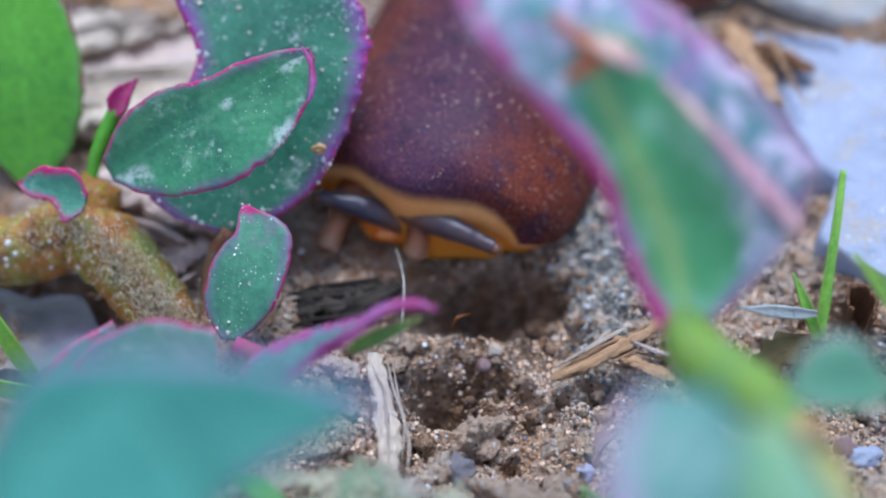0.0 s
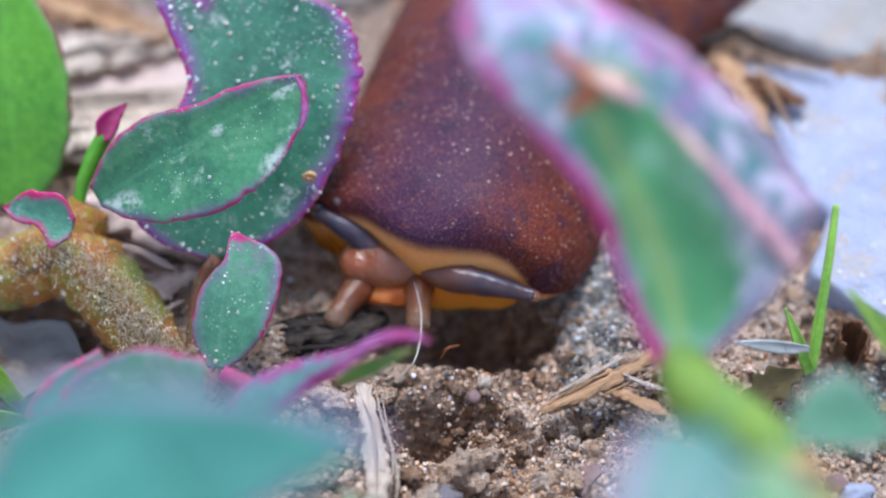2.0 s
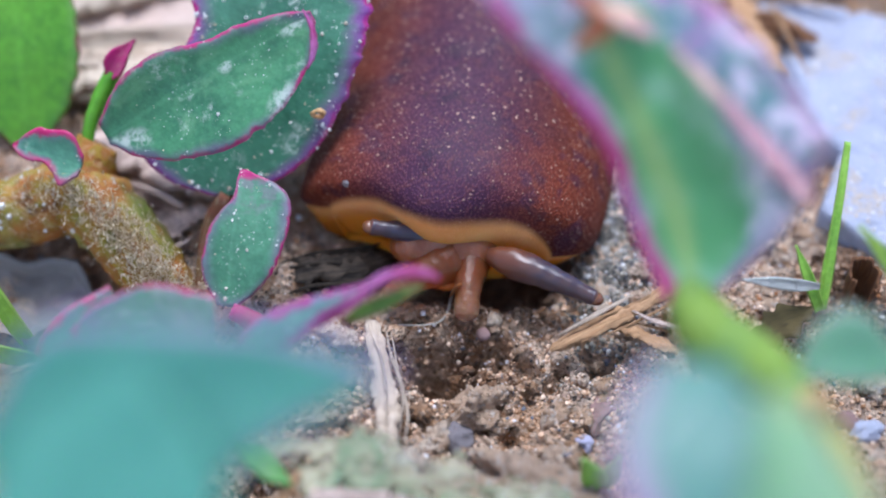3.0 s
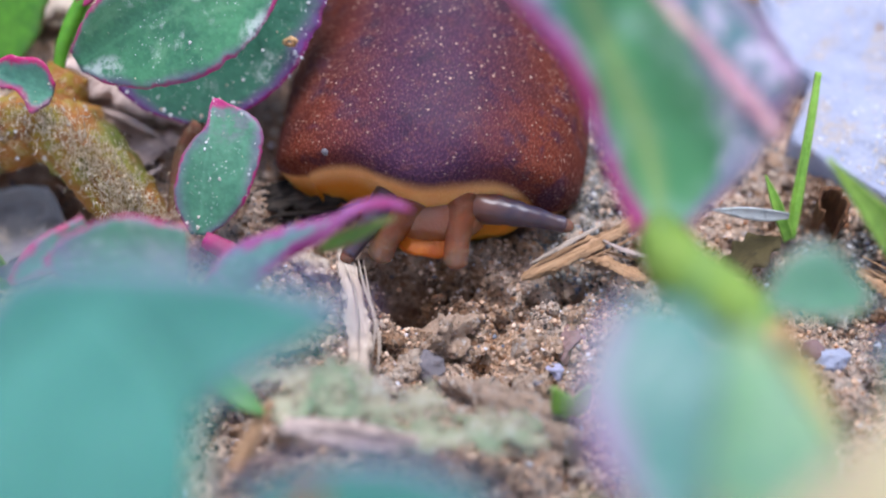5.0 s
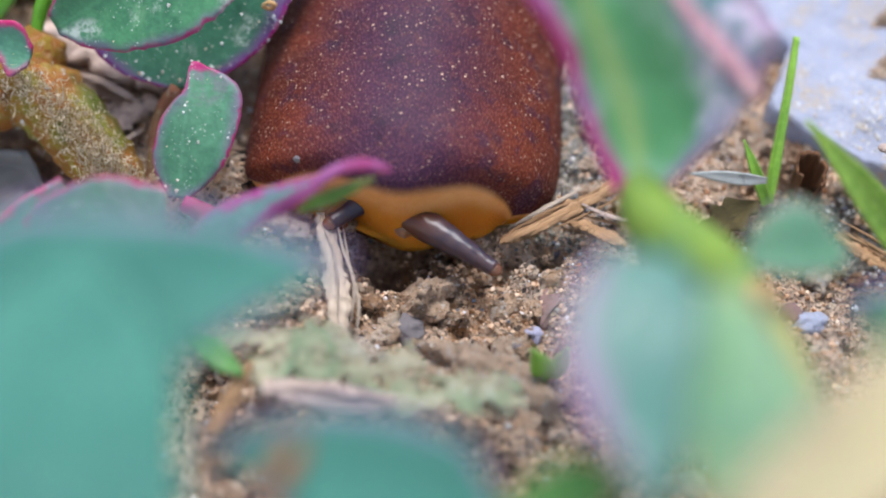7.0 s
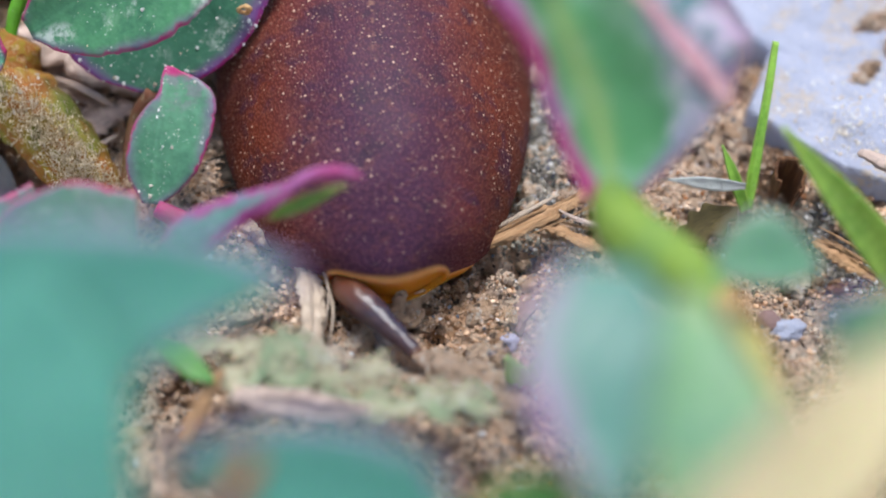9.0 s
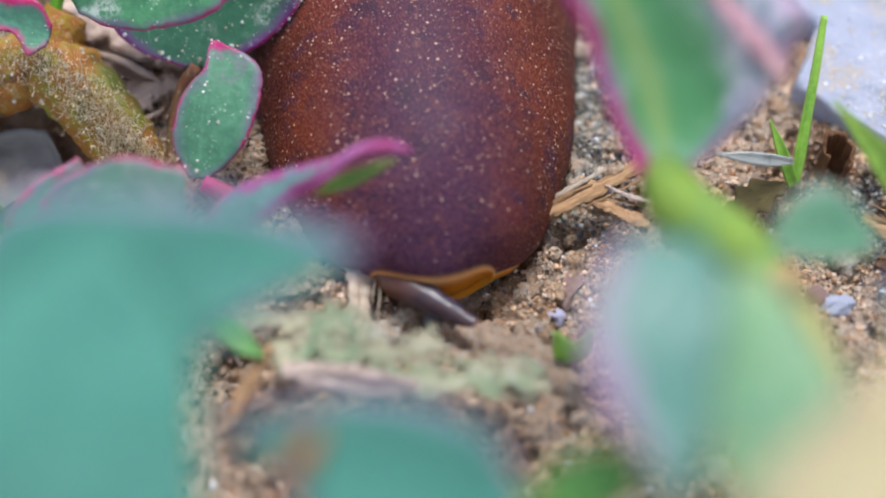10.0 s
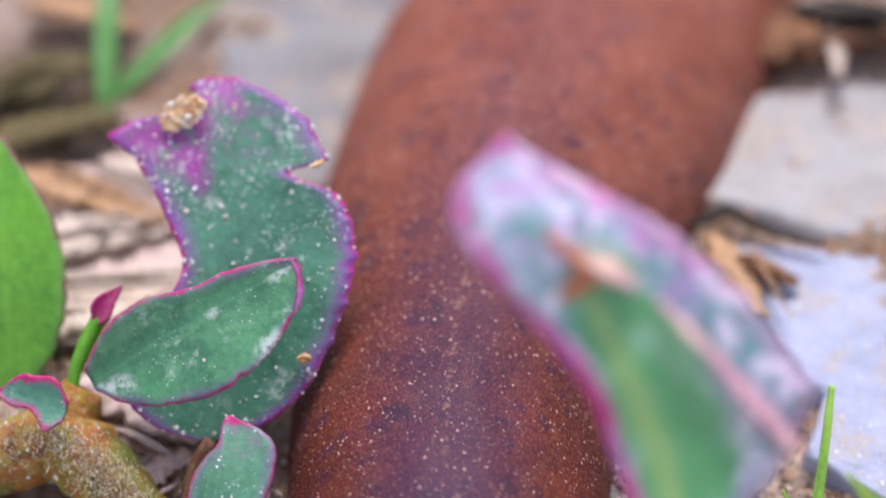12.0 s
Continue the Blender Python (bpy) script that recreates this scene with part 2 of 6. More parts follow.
def bark_stem():
    n = Nodes("stem_brown", 0.6, 0.3)
    u, v = n.uv()
    comb = n.t.nodes.new("ShaderNodeCombineXYZ")
    n.put(comb.inputs[0], n.math("MULTIPLY", u, 5.0))
    n.put(comb.inputs[1], n.math("MULTIPLY", v, 9.0))
    streak = n.noise(1.6, 5, 0.65, comb.outputs[0], 0.6)
    c = n.mix(n.ramp(streak, 0.42, 0.68), (0.38, 0.14, 0.028), (0.36, 0.25, 0.025))
    c = n.mix(n.ramp(n.noise(260, 4, 0.6, None, 1.0), 0.52, 0.66), c, (0.11, 0.045, 0.022))
    c = n.mix(n.ramp(n.noise(130, 3), 0.54, 0.68, 0.0, 0.85), c, (0.24, 0.28, 0.045))
    grit = n.math("MULTIPLY", n.ramp(n.noise(1700, 4, 0.75), 0.50, 0.62), n.ramp(n.noise(200, 3), 0.42, 0.60))
    c = n.mix(n.math("MULTIPLY", grit, 0.6), c, (0.58, 0.42, 0.22))
    n.bump(streak, 0.5, 0.0008)
    n.bump(n.noise(1500, 5, 0.75), 0.6, 0.0004)
    n.bump(n.noise(420, 4, 0.6, None, 1.5), 0.4, 0.0009)
    return n.done(c, None, 0.05, (0.001, 0.001, 0.0004))


mat_stem = bark_stem()
mat_fold = stem_material("fold_magenta", (0.33, 0.04, 0.16), (0.40, 0.14, 0.34), 0.0)
mat_stalk = stem_material("stem_green", (0.20, 0.32, 0.045), (0.15, 0.28, 0.055), 0.1)
mat_underside = leaf_material("leaf_underside", (0.13, 0.25, 0.03), (0.08, 0.17, 0.02), (0.2, 0.08, 0.06), 0.0003, 0.1, wash=0.0, scurf=0.1)
mat_stalk_tan = stem_material("stem_tan", (0.42, 0.34, 0.08), (0.46, 0.27, 0.12), 0.1)
mat_stalk_red = stem_material("stem_red", (0.26, 0.09, 0.05), (0.2, 0.12, 0.05), 0.5)
mat_vein = stem_material("vein_pink", (0.68, 0.46, 0.38), (0.56, 0.30, 0.34), 0.0)
mat_blotch = stem_material("blotch_rust", (0.50, 0.17, 0.06), (0.36, 0.11, 0.06), 0.2)
mat_cream = stem_material("bleached_patch", (0.66, 0.42, 0.32), (0.60, 0.33, 0.38), 0.2)
mat_fuzz = stem_material("stem_hairs", (0.78, 0.62, 0.38), (0.84, 0.72, 0.52), 0.1)
mat_bud = stem_material("bud_magenta", MAGENTA, (0.32, 0.05, 0.12), 0.1)


def ground_material():
    n = Nodes("soil", 0.62, 0.4)
    sep = n.t.nodes.new("ShaderNodeSeparateColor")
    n.put(sep.inputs[0], n.cells(2500, out="Color"))
    c = n.mix(n.ramp(n.noise(110, 5), 0.38, 0.62), (0.54, 0.28, 0.13), (0.93, 0.72, 0.56))
    c = n.mix(n.ramp(n.noise(420, 5, 0.7), 0.4, 0.7, 0.0, 0.75), c, (0.80, 0.60, 0.43))
    c = n.mix(n.ramp(sep.outputs[0], 0.62, 0.95, 0.0, 0.7), c, (0.60, 0.47, 0.36))
    c = n.mix(n.ramp(sep.outputs[1], 0.80, 0.95, 0.0, 0.8), c, (0.09, 0.065, 0.05))
    c = n.mix(n.ramp(n.noise(210, 4, 0.6, None, 0.8), 0.60, 0.72, 0.0, 0.65), c, (0.32, 0.15, 0.06))
    c = n.mix(n.ramp(sep.outputs[2], 0.86, 0.97, 0.0, 0.8), c, (0.42, 0.2, 0.09))
    # dark damp humus: round the curled bark, in the basin and under the far litter; in the basin and the damp cavity
    # before it the slug's shade is painted in too
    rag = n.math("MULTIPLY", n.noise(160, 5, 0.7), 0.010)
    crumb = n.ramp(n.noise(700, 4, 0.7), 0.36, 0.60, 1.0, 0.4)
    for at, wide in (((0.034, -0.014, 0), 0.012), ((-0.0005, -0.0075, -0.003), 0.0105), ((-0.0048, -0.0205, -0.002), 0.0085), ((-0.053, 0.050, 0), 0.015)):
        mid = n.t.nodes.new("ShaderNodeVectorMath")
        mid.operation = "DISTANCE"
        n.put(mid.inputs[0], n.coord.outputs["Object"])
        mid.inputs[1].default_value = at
        humus_and_shade = n.ramp(n.math("ADD", mid.outputs["Value"], rag), wide, wide + 0.004, 0.85, 0.0)
        c = n.mix(n.math("MULTIPLY", humus_and_shade, crumb), c, (0.13, 0.058, 0.026))
    n.bump(n.cells(2500), 0.9, 0.0006)
    n.bump(n.noise(420, 6, 0.7), 1.0, 0.0030)
    return n.done(c)


def clod_material():
    n = Nodes("clods", 0.55, 0.45)
    r = n.island()
    c = n.mix(r, (0.68, 0.42, 0.25), (0.93, 0.75, 0.58))
    c = n.mix(n.ramp(n.noise(700, 5, 0.7), 0.48, 0.66, 0.0, 0.7), c, (0.40, 0.21, 0.10))
    c = n.mix(n.ramp(n.noise(1500, 4, 0.7), 0.54, 0.62, 0.0, 0.9), c, (0.84, 0.74, 0.66))
    c = n.mix(n.ramp(n.noise(1100, 4, 0.7), 0.62, 0.68, 0.0, 0.9), c, (0.07, 0.05, 0.04))
    n.bump(n.cells(2300), 0.8, 0.0005)
    n.bump(n.noise(900, 6, 0.75), 1.0, 0.0014)
    return n.done(c)


mat_clod = clod_material()
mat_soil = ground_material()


def grit_material():
    n = Nodes("sand_grains", 0.45, 0.45)
    r = n.island()
    c = n.mix(n.ramp(r, 0.0, 0.5), (0.36, 0.19, 0.09), (0.76, 0.52, 0.35))
    c = n.mix(n.ramp(r, 0.5, 0.6), c, (0.88, 0.66, 0.48))
    c = n.mix(n.ramp(r, 0.74, 0.75), c, (0.16, 0.17, 0.20))
    c = n.mix(n.ramp(r, 0.78, 0.79), c, (0.74, 0.48, 0.30))
    c = n.mix(n.ramp(r, 0.92, 0.93), c, (0.42, 0.17, 0.06))
    c = n.mix(n.ramp(r, 0.955, 0.96), c, (0.80, 0.78, 0.80))
    n.bump(n.noise(2500, 4), 0.4, 0.0002)
    return n.done(c)


mat_grit = grit_material()


def grey_grit_material():
    n = Nodes("dark_sand_grains", 0.3, 0.5)
    r = n.island()
    c = n.mix(n.ramp(r, 0.0, 0.4), (0.05, 0.05, 0.05), (0.20, 0.18, 0.15))
    c = n.mix(n.ramp(r, 0.45, 0.55), c, (0.34, 0.30, 0.24))
    c = n.mix(n.ramp(r, 0.80, 0.82), c, (0.13, 0.13, 0.17))
    c = n.mix(n.ramp(r, 0.90, 0.92), c, (0.66, 0.64, 0.62))
    n.bump(n.noise(2500, 4), 0.4, 0.0002)
    return n.done(c)


mat_grey_grit = grey_grit_material()


def stone_material(name, a, b, dirt, amount=0.5, rough=0.7):
    n = Nodes(name, rough, 0.4)
    c = n.mix(n.ramp(n.noise(90, 5), 0.35, 0.65), a, b)
    c = n.mix(n.ramp(n.noise(900, 5, 0.7), 0.5, 0.75, 0.0, 0.5), c, tuple(v * 0.6 for v in a))
    sand = n.math("MULTIPLY", n.ramp(n.noise(130, 4, 0.6, None, 0.6), 0.5, 0.6), n.ramp(n.noise(1700, 3, 0.7), 0.42, 0.55))
    c = n.mix(n.math("MULTIPLY", sand, amount), c, dirt)
    dark = n.ramp(n.cells(600), 0.05, 0.09, 0.8, 0.0)
    c = n.mix(n.math("MULTIPLY", dark, n.ramp(n.noise(160, 2), 0.55, 0.65)), c, (0.1, 0.08, 0.07))
    n.bump(n.noise(260, 8, 0.65), 0.6, 0.0015)
    n.bump(n.cells(1300), 0.3, 0.0003)
    return n.done(c)


mat_quartz = stone_material("quartz_white", (0.40, 0.42, 0.52), (0.33, 0.35, 0.45), (0.48, 0.38, 0.27), 0.7, 0.5)
mat_grey = stone_material("slab_grey", (0.27, 0.255, 0.24), (0.20, 0.185, 0.175), (0.42, 0.32, 0.22), 0.9)
mat_ochre = stone_material("stone_ochre", (0.46, 0.31, 0.18), (0.35, 0.21, 0.11), (0.16, 0.09, 0.05), 0.8)
mat_slab = stone_material("slab_ochre", (0.40, 0.375, 0.35), (0.34, 0.31, 0.28), (0.52, 0.40, 0.28), 0.6)
mat_pebble = stone_material("pebble_tan", (0.46, 0.31, 0.18), (0.56, 0.42, 0.28), (0.24, 0.14, 0.08), 0.9)
mat_scab = stone_material("eaten_edge", (0.72, 0.52, 0.30), (0.66, 0.38, 0.15), (0.5, 0.2, 0.06), 0.7)
mat_pebble_dark = stone_material("pebble_grey", (0.16, 0.14, 0.15), (0.25, 0.22, 0.22), (0.34, 0.26, 0.2), 0.5)
mat_chip = stone_material("chip_lilac", (0.44, 0.42, 0.55), (0.34, 0.33, 0.45), (0.4, 0.3, 0.25), 0.3, 0.3)
mat_pebble_lilac = stone_material("pebble_lilac", (0.24, 0.14, 0.12), (0.30, 0.2, 0.2), (0.38, 0.27, 0.18), 0.9)


def straw_material(name, a, b, spec=0.3):
    n = Nodes(name, 0.75, spec)
    u, v = n.uv()
    comb = n.t.nodes.new("ShaderNodeCombineXYZ")
    n.put(comb.inputs[0], n.math("MULTIPLY", u, 2.0))
    n.put(comb.inputs[1], n.math("MULTIPLY", v, 12.0))
    n.put(comb.inputs[2], n.random())
    fib = n.noise(2.5, 5, 0.65, comb.outputs[0])
    c = n.mix(n.ramp(fib, 0.3, 0.7), a, b)
    c = n.mix(n.ramp(fib, 0.58, 0.70, 0.0, 0.3), c, tuple(k * 0.5 for k in b))
    c = n.mix(n.ramp(n.noise(700, 5, 0.7), 0.56, 0.7, 0.0, 0.5), c, tuple(k * 0.4 for k in b))
    n.bump(fib, 0.8, 0.0006)
    n.bump(n.noise(1200, 6, 0.7), 0.6, 0.0003)
    return n.done(c)


mat_straw = straw_material("straw_tan", (0.68, 0.42, 0.23), (0.46, 0.24, 0.11))
mat_straw_pale = straw_material("straw_pale", (0.82, 0.68, 0.54), (0.66, 0.50, 0.37))
mat_straw_pink = straw_material("straw_pink", (0.84, 0.66, 0.56), (0.68, 0.50, 0.42))
mat_white = straw_material("blade_white", (0.86, 0.86, 0.84), (0.70, 0.72, 0.68))
mat_bark = straw_material("bark_black", (0.014, 0.012, 0.011), (0.10, 0.075, 0.055), 0.2)
mat_bark_brown = straw_material("bark_brown", (0.34, 0.155, 0.065), (0.13, 0.06, 0.035))
mat_curl = straw_material("fibre_rust", (0.46, 0.16, 0.04), (0.30, 0.10, 0.03))
mat_litter = straw_material("litter_olive", (0.19, 0.145, 0.05), (0.095, 0.07, 0.03))


def slug_material():
    n = Nodes("slug_skin", 0.5, 0.13)
    u, v = n.uv()
    mid = n.math("ABSOLUTE", u)
    c = n.mix(n.ramp(n.noise(120, 4), 0.35, 0.65), n.mix(n.ramp(v, 0.12, 0.5), (0.158, 0.030, 0.013), (0.30, 0.092, 0.055)), n.mix(n.ramp(v, 0.12, 0.5), (0.090, 0.019, 0.013), (0.24, 0.063, 0.033)))
    band = n.math("MULTIPLY", n.ramp(mid, 0.10, 0.74, 1.0, 0.0), n.math("ADD", n.ramp(v, 0.03, 0.25, 0.95, 0.6), n.ramp(v, 0.25, 0.45, 0.0, -0.38)))
    c = n.mix(band, c, (0.060, 0.022, 0.056))
    c = n.mix(n.ramp(n.noise(300, 3, 0.6), 0.52, 0.66, 0.0, n.ramp(v, 0.2, 0.5, 0.65, 0.35)), c, (0.046, 0.018, 0.046))
    c = n.mix(n.ramp(n.noise(900, 3, 0.6), 0.5, 0.7, 0.0, 0.2), c, (0.26, 0.09, 0.05))
    grain = n.cells(4600, vec=n.stretch(1.0, 0.55, 1.0))
    c = n.mix(n.ramp(grain, 0.15, 0.6, 0.17, 0.0), c, (0.32, 0.11, 0.075))
    c = n.mix(n.ramp(grain, 0.45, 0.8, 0.0, 0.35), c, (0.03, 0.010, 0.014))
    c = n.mix(n.math("MULTIPLY", n.ramp(n.noise(420, 3, 0.6), 0.56, 0.72, 0.0, 0.6), n.ramp(mid, 0.6, 1.0, 1.0, 0.3)), c, (0.028, 0.014, 0.03))
    line = n.math("MULTIPLY", n.ramp(mid, 0.0, 0.03, 0.32, 0.0), n.ramp(v, 0.08, 0.16))
    c = n.mix(n.math("MULTIPLY", line, n.ramp(n.noise(1100, 2), 0.52, 0.62)), c, (0.55, 0.28, 0.17))
    near = n.ramp(n.noise(210, 2), 0.30, 0.48)
    big = n.math("MULTIPLY", n.ramp(n.cells(760), 0.07, 0.13, 1.0, 0.0), near)
    small = n.math("MULTIPLY", n.ramp(n.cells(1400), 0.10, 0.19, n.ramp(mid, 0.3, 0.8, 0.6, 1.0), 0.0), n.ramp(n.noise(260, 2), 0.28, 0.48))
    tiny = n.math("MULTIPLY", n.ramp(n.cells(2300), 0.10, 0.22, n.ramp(mid, 0.3, 0.8, 0.4, 0.8), 0.0), n.ramp(n.noise(190, 2), 0.36, 0.54))
    back = n.math("MULTIPLY", n.ramp(n.cells(900), 0.08, 0.16, 0.7, 0.0), n.ramp(v, 0.16, 0.28))
    big = n.math("MAXIMUM", big, back)
    dot = n.math("MULTIPLY", n.math("MAXIMUM", n.math("MAXIMUM", big, small), tiny), n.ramp(v, 0.005, 0.06, 0.35, 1.0))
    c = n.mix(n.math("MULTIPLY", dot, 0.74), c, (0.78, 0.50, 0.37))
    under_side = n.mix(n.ramp(n.attr("edge"), 0.22, 0.60), n.mix(n.ramp(n.noise(350, 4), 0.35, 0.65), (0.80, 0.38, 0.14), (0.74, 0.31, 0.09)), (0.64, 0.20, 0.018))
    c = n.mix(n.ramp(n.math("ADD", n.attr("edge"), n.math("MULTIPLY", n.math("SUBTRACT", n.noise(300, 3), 0.5), 0.08)), 0.01, 0.20), c, under_side)
    n.put(n.b.inputs["Subsurface Weight"], n.ramp(n.attr("edge"), 0.05, 0.35, 0.0, 0.6))
    n.b.inputs["Subsurface Radius"].default_value, n.b.inputs["Subsurface Scale"].default_value = (0.003, 0.0013, 0.0004), 1.0
    skin = grain
    n.bump(n.ramp(skin, 0.0, 0.7, 1.0, 0.0), 0.5, 0.00015)
    n.bump(dot, 0.6, 0.0003)
    return n.done(c, n.ramp(skin, 0.1, 0.6, 0.45, 0.65), 0.0, (0.0015, 0.0006, 0.0004), 0.03)


def flesh(name, a, b, rough=0.3, sub=0.35, bumpy=1.0):
    n = Nodes(name, rough, 0.5)
    c = n.mix(n.ramp(n.noise(350, 4), 0.35, 0.65), a, b)
    n.bump(n.noise(1900, 3), 0.35 * bumpy, 0.0003)
    n.bump(n.noise(500, 3), 0.4 * bumpy, 0.0008)
    return n.done(c, None, sub, (0.002, 0.0009, 0.0004), 0.2)


mat_slug = slug_material()
mat_rim = flesh("slug_rim", (0.80, 0.44, 0.13), (0.70, 0.34, 0.08), 0.4)
mat_head = flesh("slug_head", (0.74, 0.21, 0.015), (0.62, 0.14, 0.010), 0.35, 0.6)
mat_snout = flesh("slug_snout", (0.36, 0.125, 0.055), (0.36, 0.10, 0.026), 0.26, 0.8, 1.0)
mat_snout.node_tree.nodes["Principled BSDF"].inputs["Transmission Weight"].default_value = 0.3


def stalk_material():
    """Dark grey-violet eye tentacle, brown where it leaves the head and at its tip."""
    n = Nodes("slug_eye_stalk", 0.36, 0.5)
    u, v = n.uv()
    c = n.mix(n.ramp(n.noise(420, 4), 0.35, 0.65), (0.036, 0.030, 0.058), (0.075, 0.040, 0.045))
    c = n.mix(n.ramp(u, 0.12, 0.40, 0.9, 0.0), c, (0.14, 0.042, 0.016))
    c = n.mix(n.ramp(u, 0.80, 0.95, 0.0, 0.85), c, (0.27, 0.105, 0.04))
    n.bump(n.noise(900, 3), 0.12, 0.0004)
    return n.done(c, None, 0.3, (0.002, 0.0009, 0.0004), 0.12)


mat_eye_stalk = stalk_material()


def feeler_material():
    """Translucent lower tentacle: red-brown at the head, grey-pink towards its end."""
    n = Nodes("slug_feeler", 0.27, 0.45)
    u, v = n.uv()
    c = n.mix(n.ramp(n.noise(350, 4), 0.35, 0.65), (0.58, 0.37, 0.26), (0.54, 0.27, 0.14))
    c = n.mix(n.ramp(u, 0.30, 0.70, 1.0, 0.0), c, (0.40, 0.13, 0.045))
    n.bump(n.noise(700, 3), 0.25, 0.0005)
    n.bump(n.noise(2600, 3), 0.45, 0.0002)
    n.b.inputs["Transmission Weight"].default_value = 0.65
    n.b.inputs["IOR"].default_value = 1.36
    return n.done(c, None, 0.75, (0.002, 0.0009, 0.0004), 0.05)


mat_feeler = feeler_material()
mat_eye_tip = flesh("slug_eye_tip", (0.17, 0.07, 0.04), (0.22, 0.085, 0.035), 0.25, 0.4, 0.3)
mat_hair = flesh("hair_white", (0.55, 0.5, 0.42), (0.5, 0.45, 0.36), 0.5, 0.1)


def dust_material():
    n = Nodes("sand_specks", 0.7, 0.4)
    c = n.mix(n.ramp(n.island(), 0.3, 0.9), (0.74, 0.73, 0.70), (0.60, 0.48, 0.34))
    return n.done(c)


mat_dust = dust_material()


def crust_material():
    n = Nodes("dry_crust", 0.7, 0.3)
    c = n.mix(n.ramp(n.island(), 0.0, 0.6), (0.62, 0.28, 0.08), (0.80, 0.58, 0.34))
    c = n.mix(n.ramp(n.island(), 0.8, 0.85), c, (0.80, 0.72, 0.60))
    return n.done(c, None, 0.1, (0.0006, 0.0004, 0.0002))


mat_crust = crust_material()


# ---- mesh helpers ----
def mesh_of(name, verts, faces, mats, smooth=True, face_mats=None, uv=None, edge=None):
    me = bpy.data.meshes.new(name)
    me.from_pydata([tuple(v) for v in verts], [], faces)
    for m in mats:
        me.materials.append(m)
    me.polygons.foreach_set("use_smooth", [smooth] * len(me.polygons))
    if face_mats is not None:
        me.polygons.foreach_set("material_index", face_mats)
    if uv is not None:
        layer = me.uv_layers.new(name="UVMap")
        ids = np.empty(len(me.loops), dtype=np.int32)
        me.loops.foreach_get("vertex_index", ids)
        layer.data.foreach_set("uv", np.asarray(uv, dtype=np.float32)[ids].ravel())
    if edge is not None:
        me.attributes.new("edge", "FLOAT", "POINT").data.foreach_set("value", np.asarray(edge, dtype=np.float32))
    me.update()
    return me


def under(name, me, parent, label=""):
    """A mesh object as a part of parent."""
    ob = new(name, me)
    ob.parent = parent
    return tagged(ob, label)


def curve_of(values, n):
    """n samples of a smooth line through evenly spaced values."""
    v = np.array(values, dtype=float)
    x = np.linspace(0, len(v) - 1, n)
    i = np.clip(x.astype(int), 0, len(v) - 2)
    t = (x - i)[:, None] if v.ndim > 1 else x - i
    p = [v[np.clip(i + k, 0, len(v) - 1)] for k in (-1, 0, 1, 2)]
    return 0.5 * (2 * p[1] + (p[2] - p[0]) * t + (2 * p[0] - 5 * p[1] + 4 * p[2] - p[3]) * t ** 2 + (3 * p[1] - p[0] - 3 * p[2] + p[3]) * t ** 3)


TO_EYE = Vector((0, -0.669, 0.743))


def blade(name, base, tip, left, right, mat, face=TO_EYE, cup=0.15, bend=0.08, ripple=0.25, thick=0.35, nu=40, nv=21, seed=0, twist=0.0, tiltv=0.0, size=1.0):
    """A leaf blade from base to tip. left, right: half widths in mm along it; cup and bend: how far the sides and the middle rise,
    as parts of width and length; twist: degrees along it; thick in mm."""
    base, tip = Vector(base), Vector(tip)
    axis = tip - base
    length = axis.length
    a = axis.normalized()
    nrm = (Vector(face) - a * Vector(face).dot(a)).normalized()
    side = a.cross(nrm)
    wl, wr = (np.maximum(curve_of(k, nu), 0.05) * 0.001 * size for k in (left, right))
    top, low, uv, edge = [], [], [], []
    for i in range(nu):
        s = i / (nu - 1)
        ang = radians(twist) * (s - 0.5) + radians(tiltv)
        sd = side * math.cos(ang) + nrm * math.sin(ang)
        nn = nrm * math.cos(ang) - side * math.sin(ang)
        for j in range(nv):
            v = -1 + 2 * j / (nv - 1)
            w = (wl[i] if v < 0 else wr[i]) * (1 + 0.045 * noise.noise(Vector((s * 26, math.copysign(3, v) + seed * 9, 0))) + 0.02 * noise.noise(Vector((s * 70, math.copysign(5, v), seed))))
            q = base + axis * s + sd * (v * w)
            rip = noise.noise(Vector((q.x * 160 + seed * 7, q.y * 160, q.z * 160))) * ripple * 0.001
            q = q + nn * (cup * w * v * v + rip - abs(v) ** 8 * 0.0002) + nrm * (bend * length * math.sin(math.pi * s))
            taper = min(1.0, (1 - abs(v)) * 6 + 0.15)
            top.append(q + nn * (thick * 0.0005 * taper))
            low.append(q - nn * (thick * 0.0005 * taper))
            uv.append((s, v))
            edge.append(min(w * (1 - abs(v)), (1 - s) * length))
    n = nu * nv
    faces = []
    for i in range(nu - 1):
        for j in range(nv - 1):
            k = i * nv + j
            faces.append((k, k + 1, k + nv + 1, k + nv))
            faces.append((n + k + nv, n + k + nv + 1, n + k + 1, n + k))
    ring = [j for j in range(nv)] + [i * nv + nv - 1 for i in range(1, nu)] + [(nu - 1) * nv + j for j in range(nv - 2, -1, -1)] + [i * nv for i in range(nu - 2, 0, -1)]
    for p, q in zip(ring, ring[1:] + ring[:1]):
        faces.append((q, p, n + p, n + q))
    return mesh_of(name, top + low, faces, [mat], uv=uv + uv, edge=edge + edge)


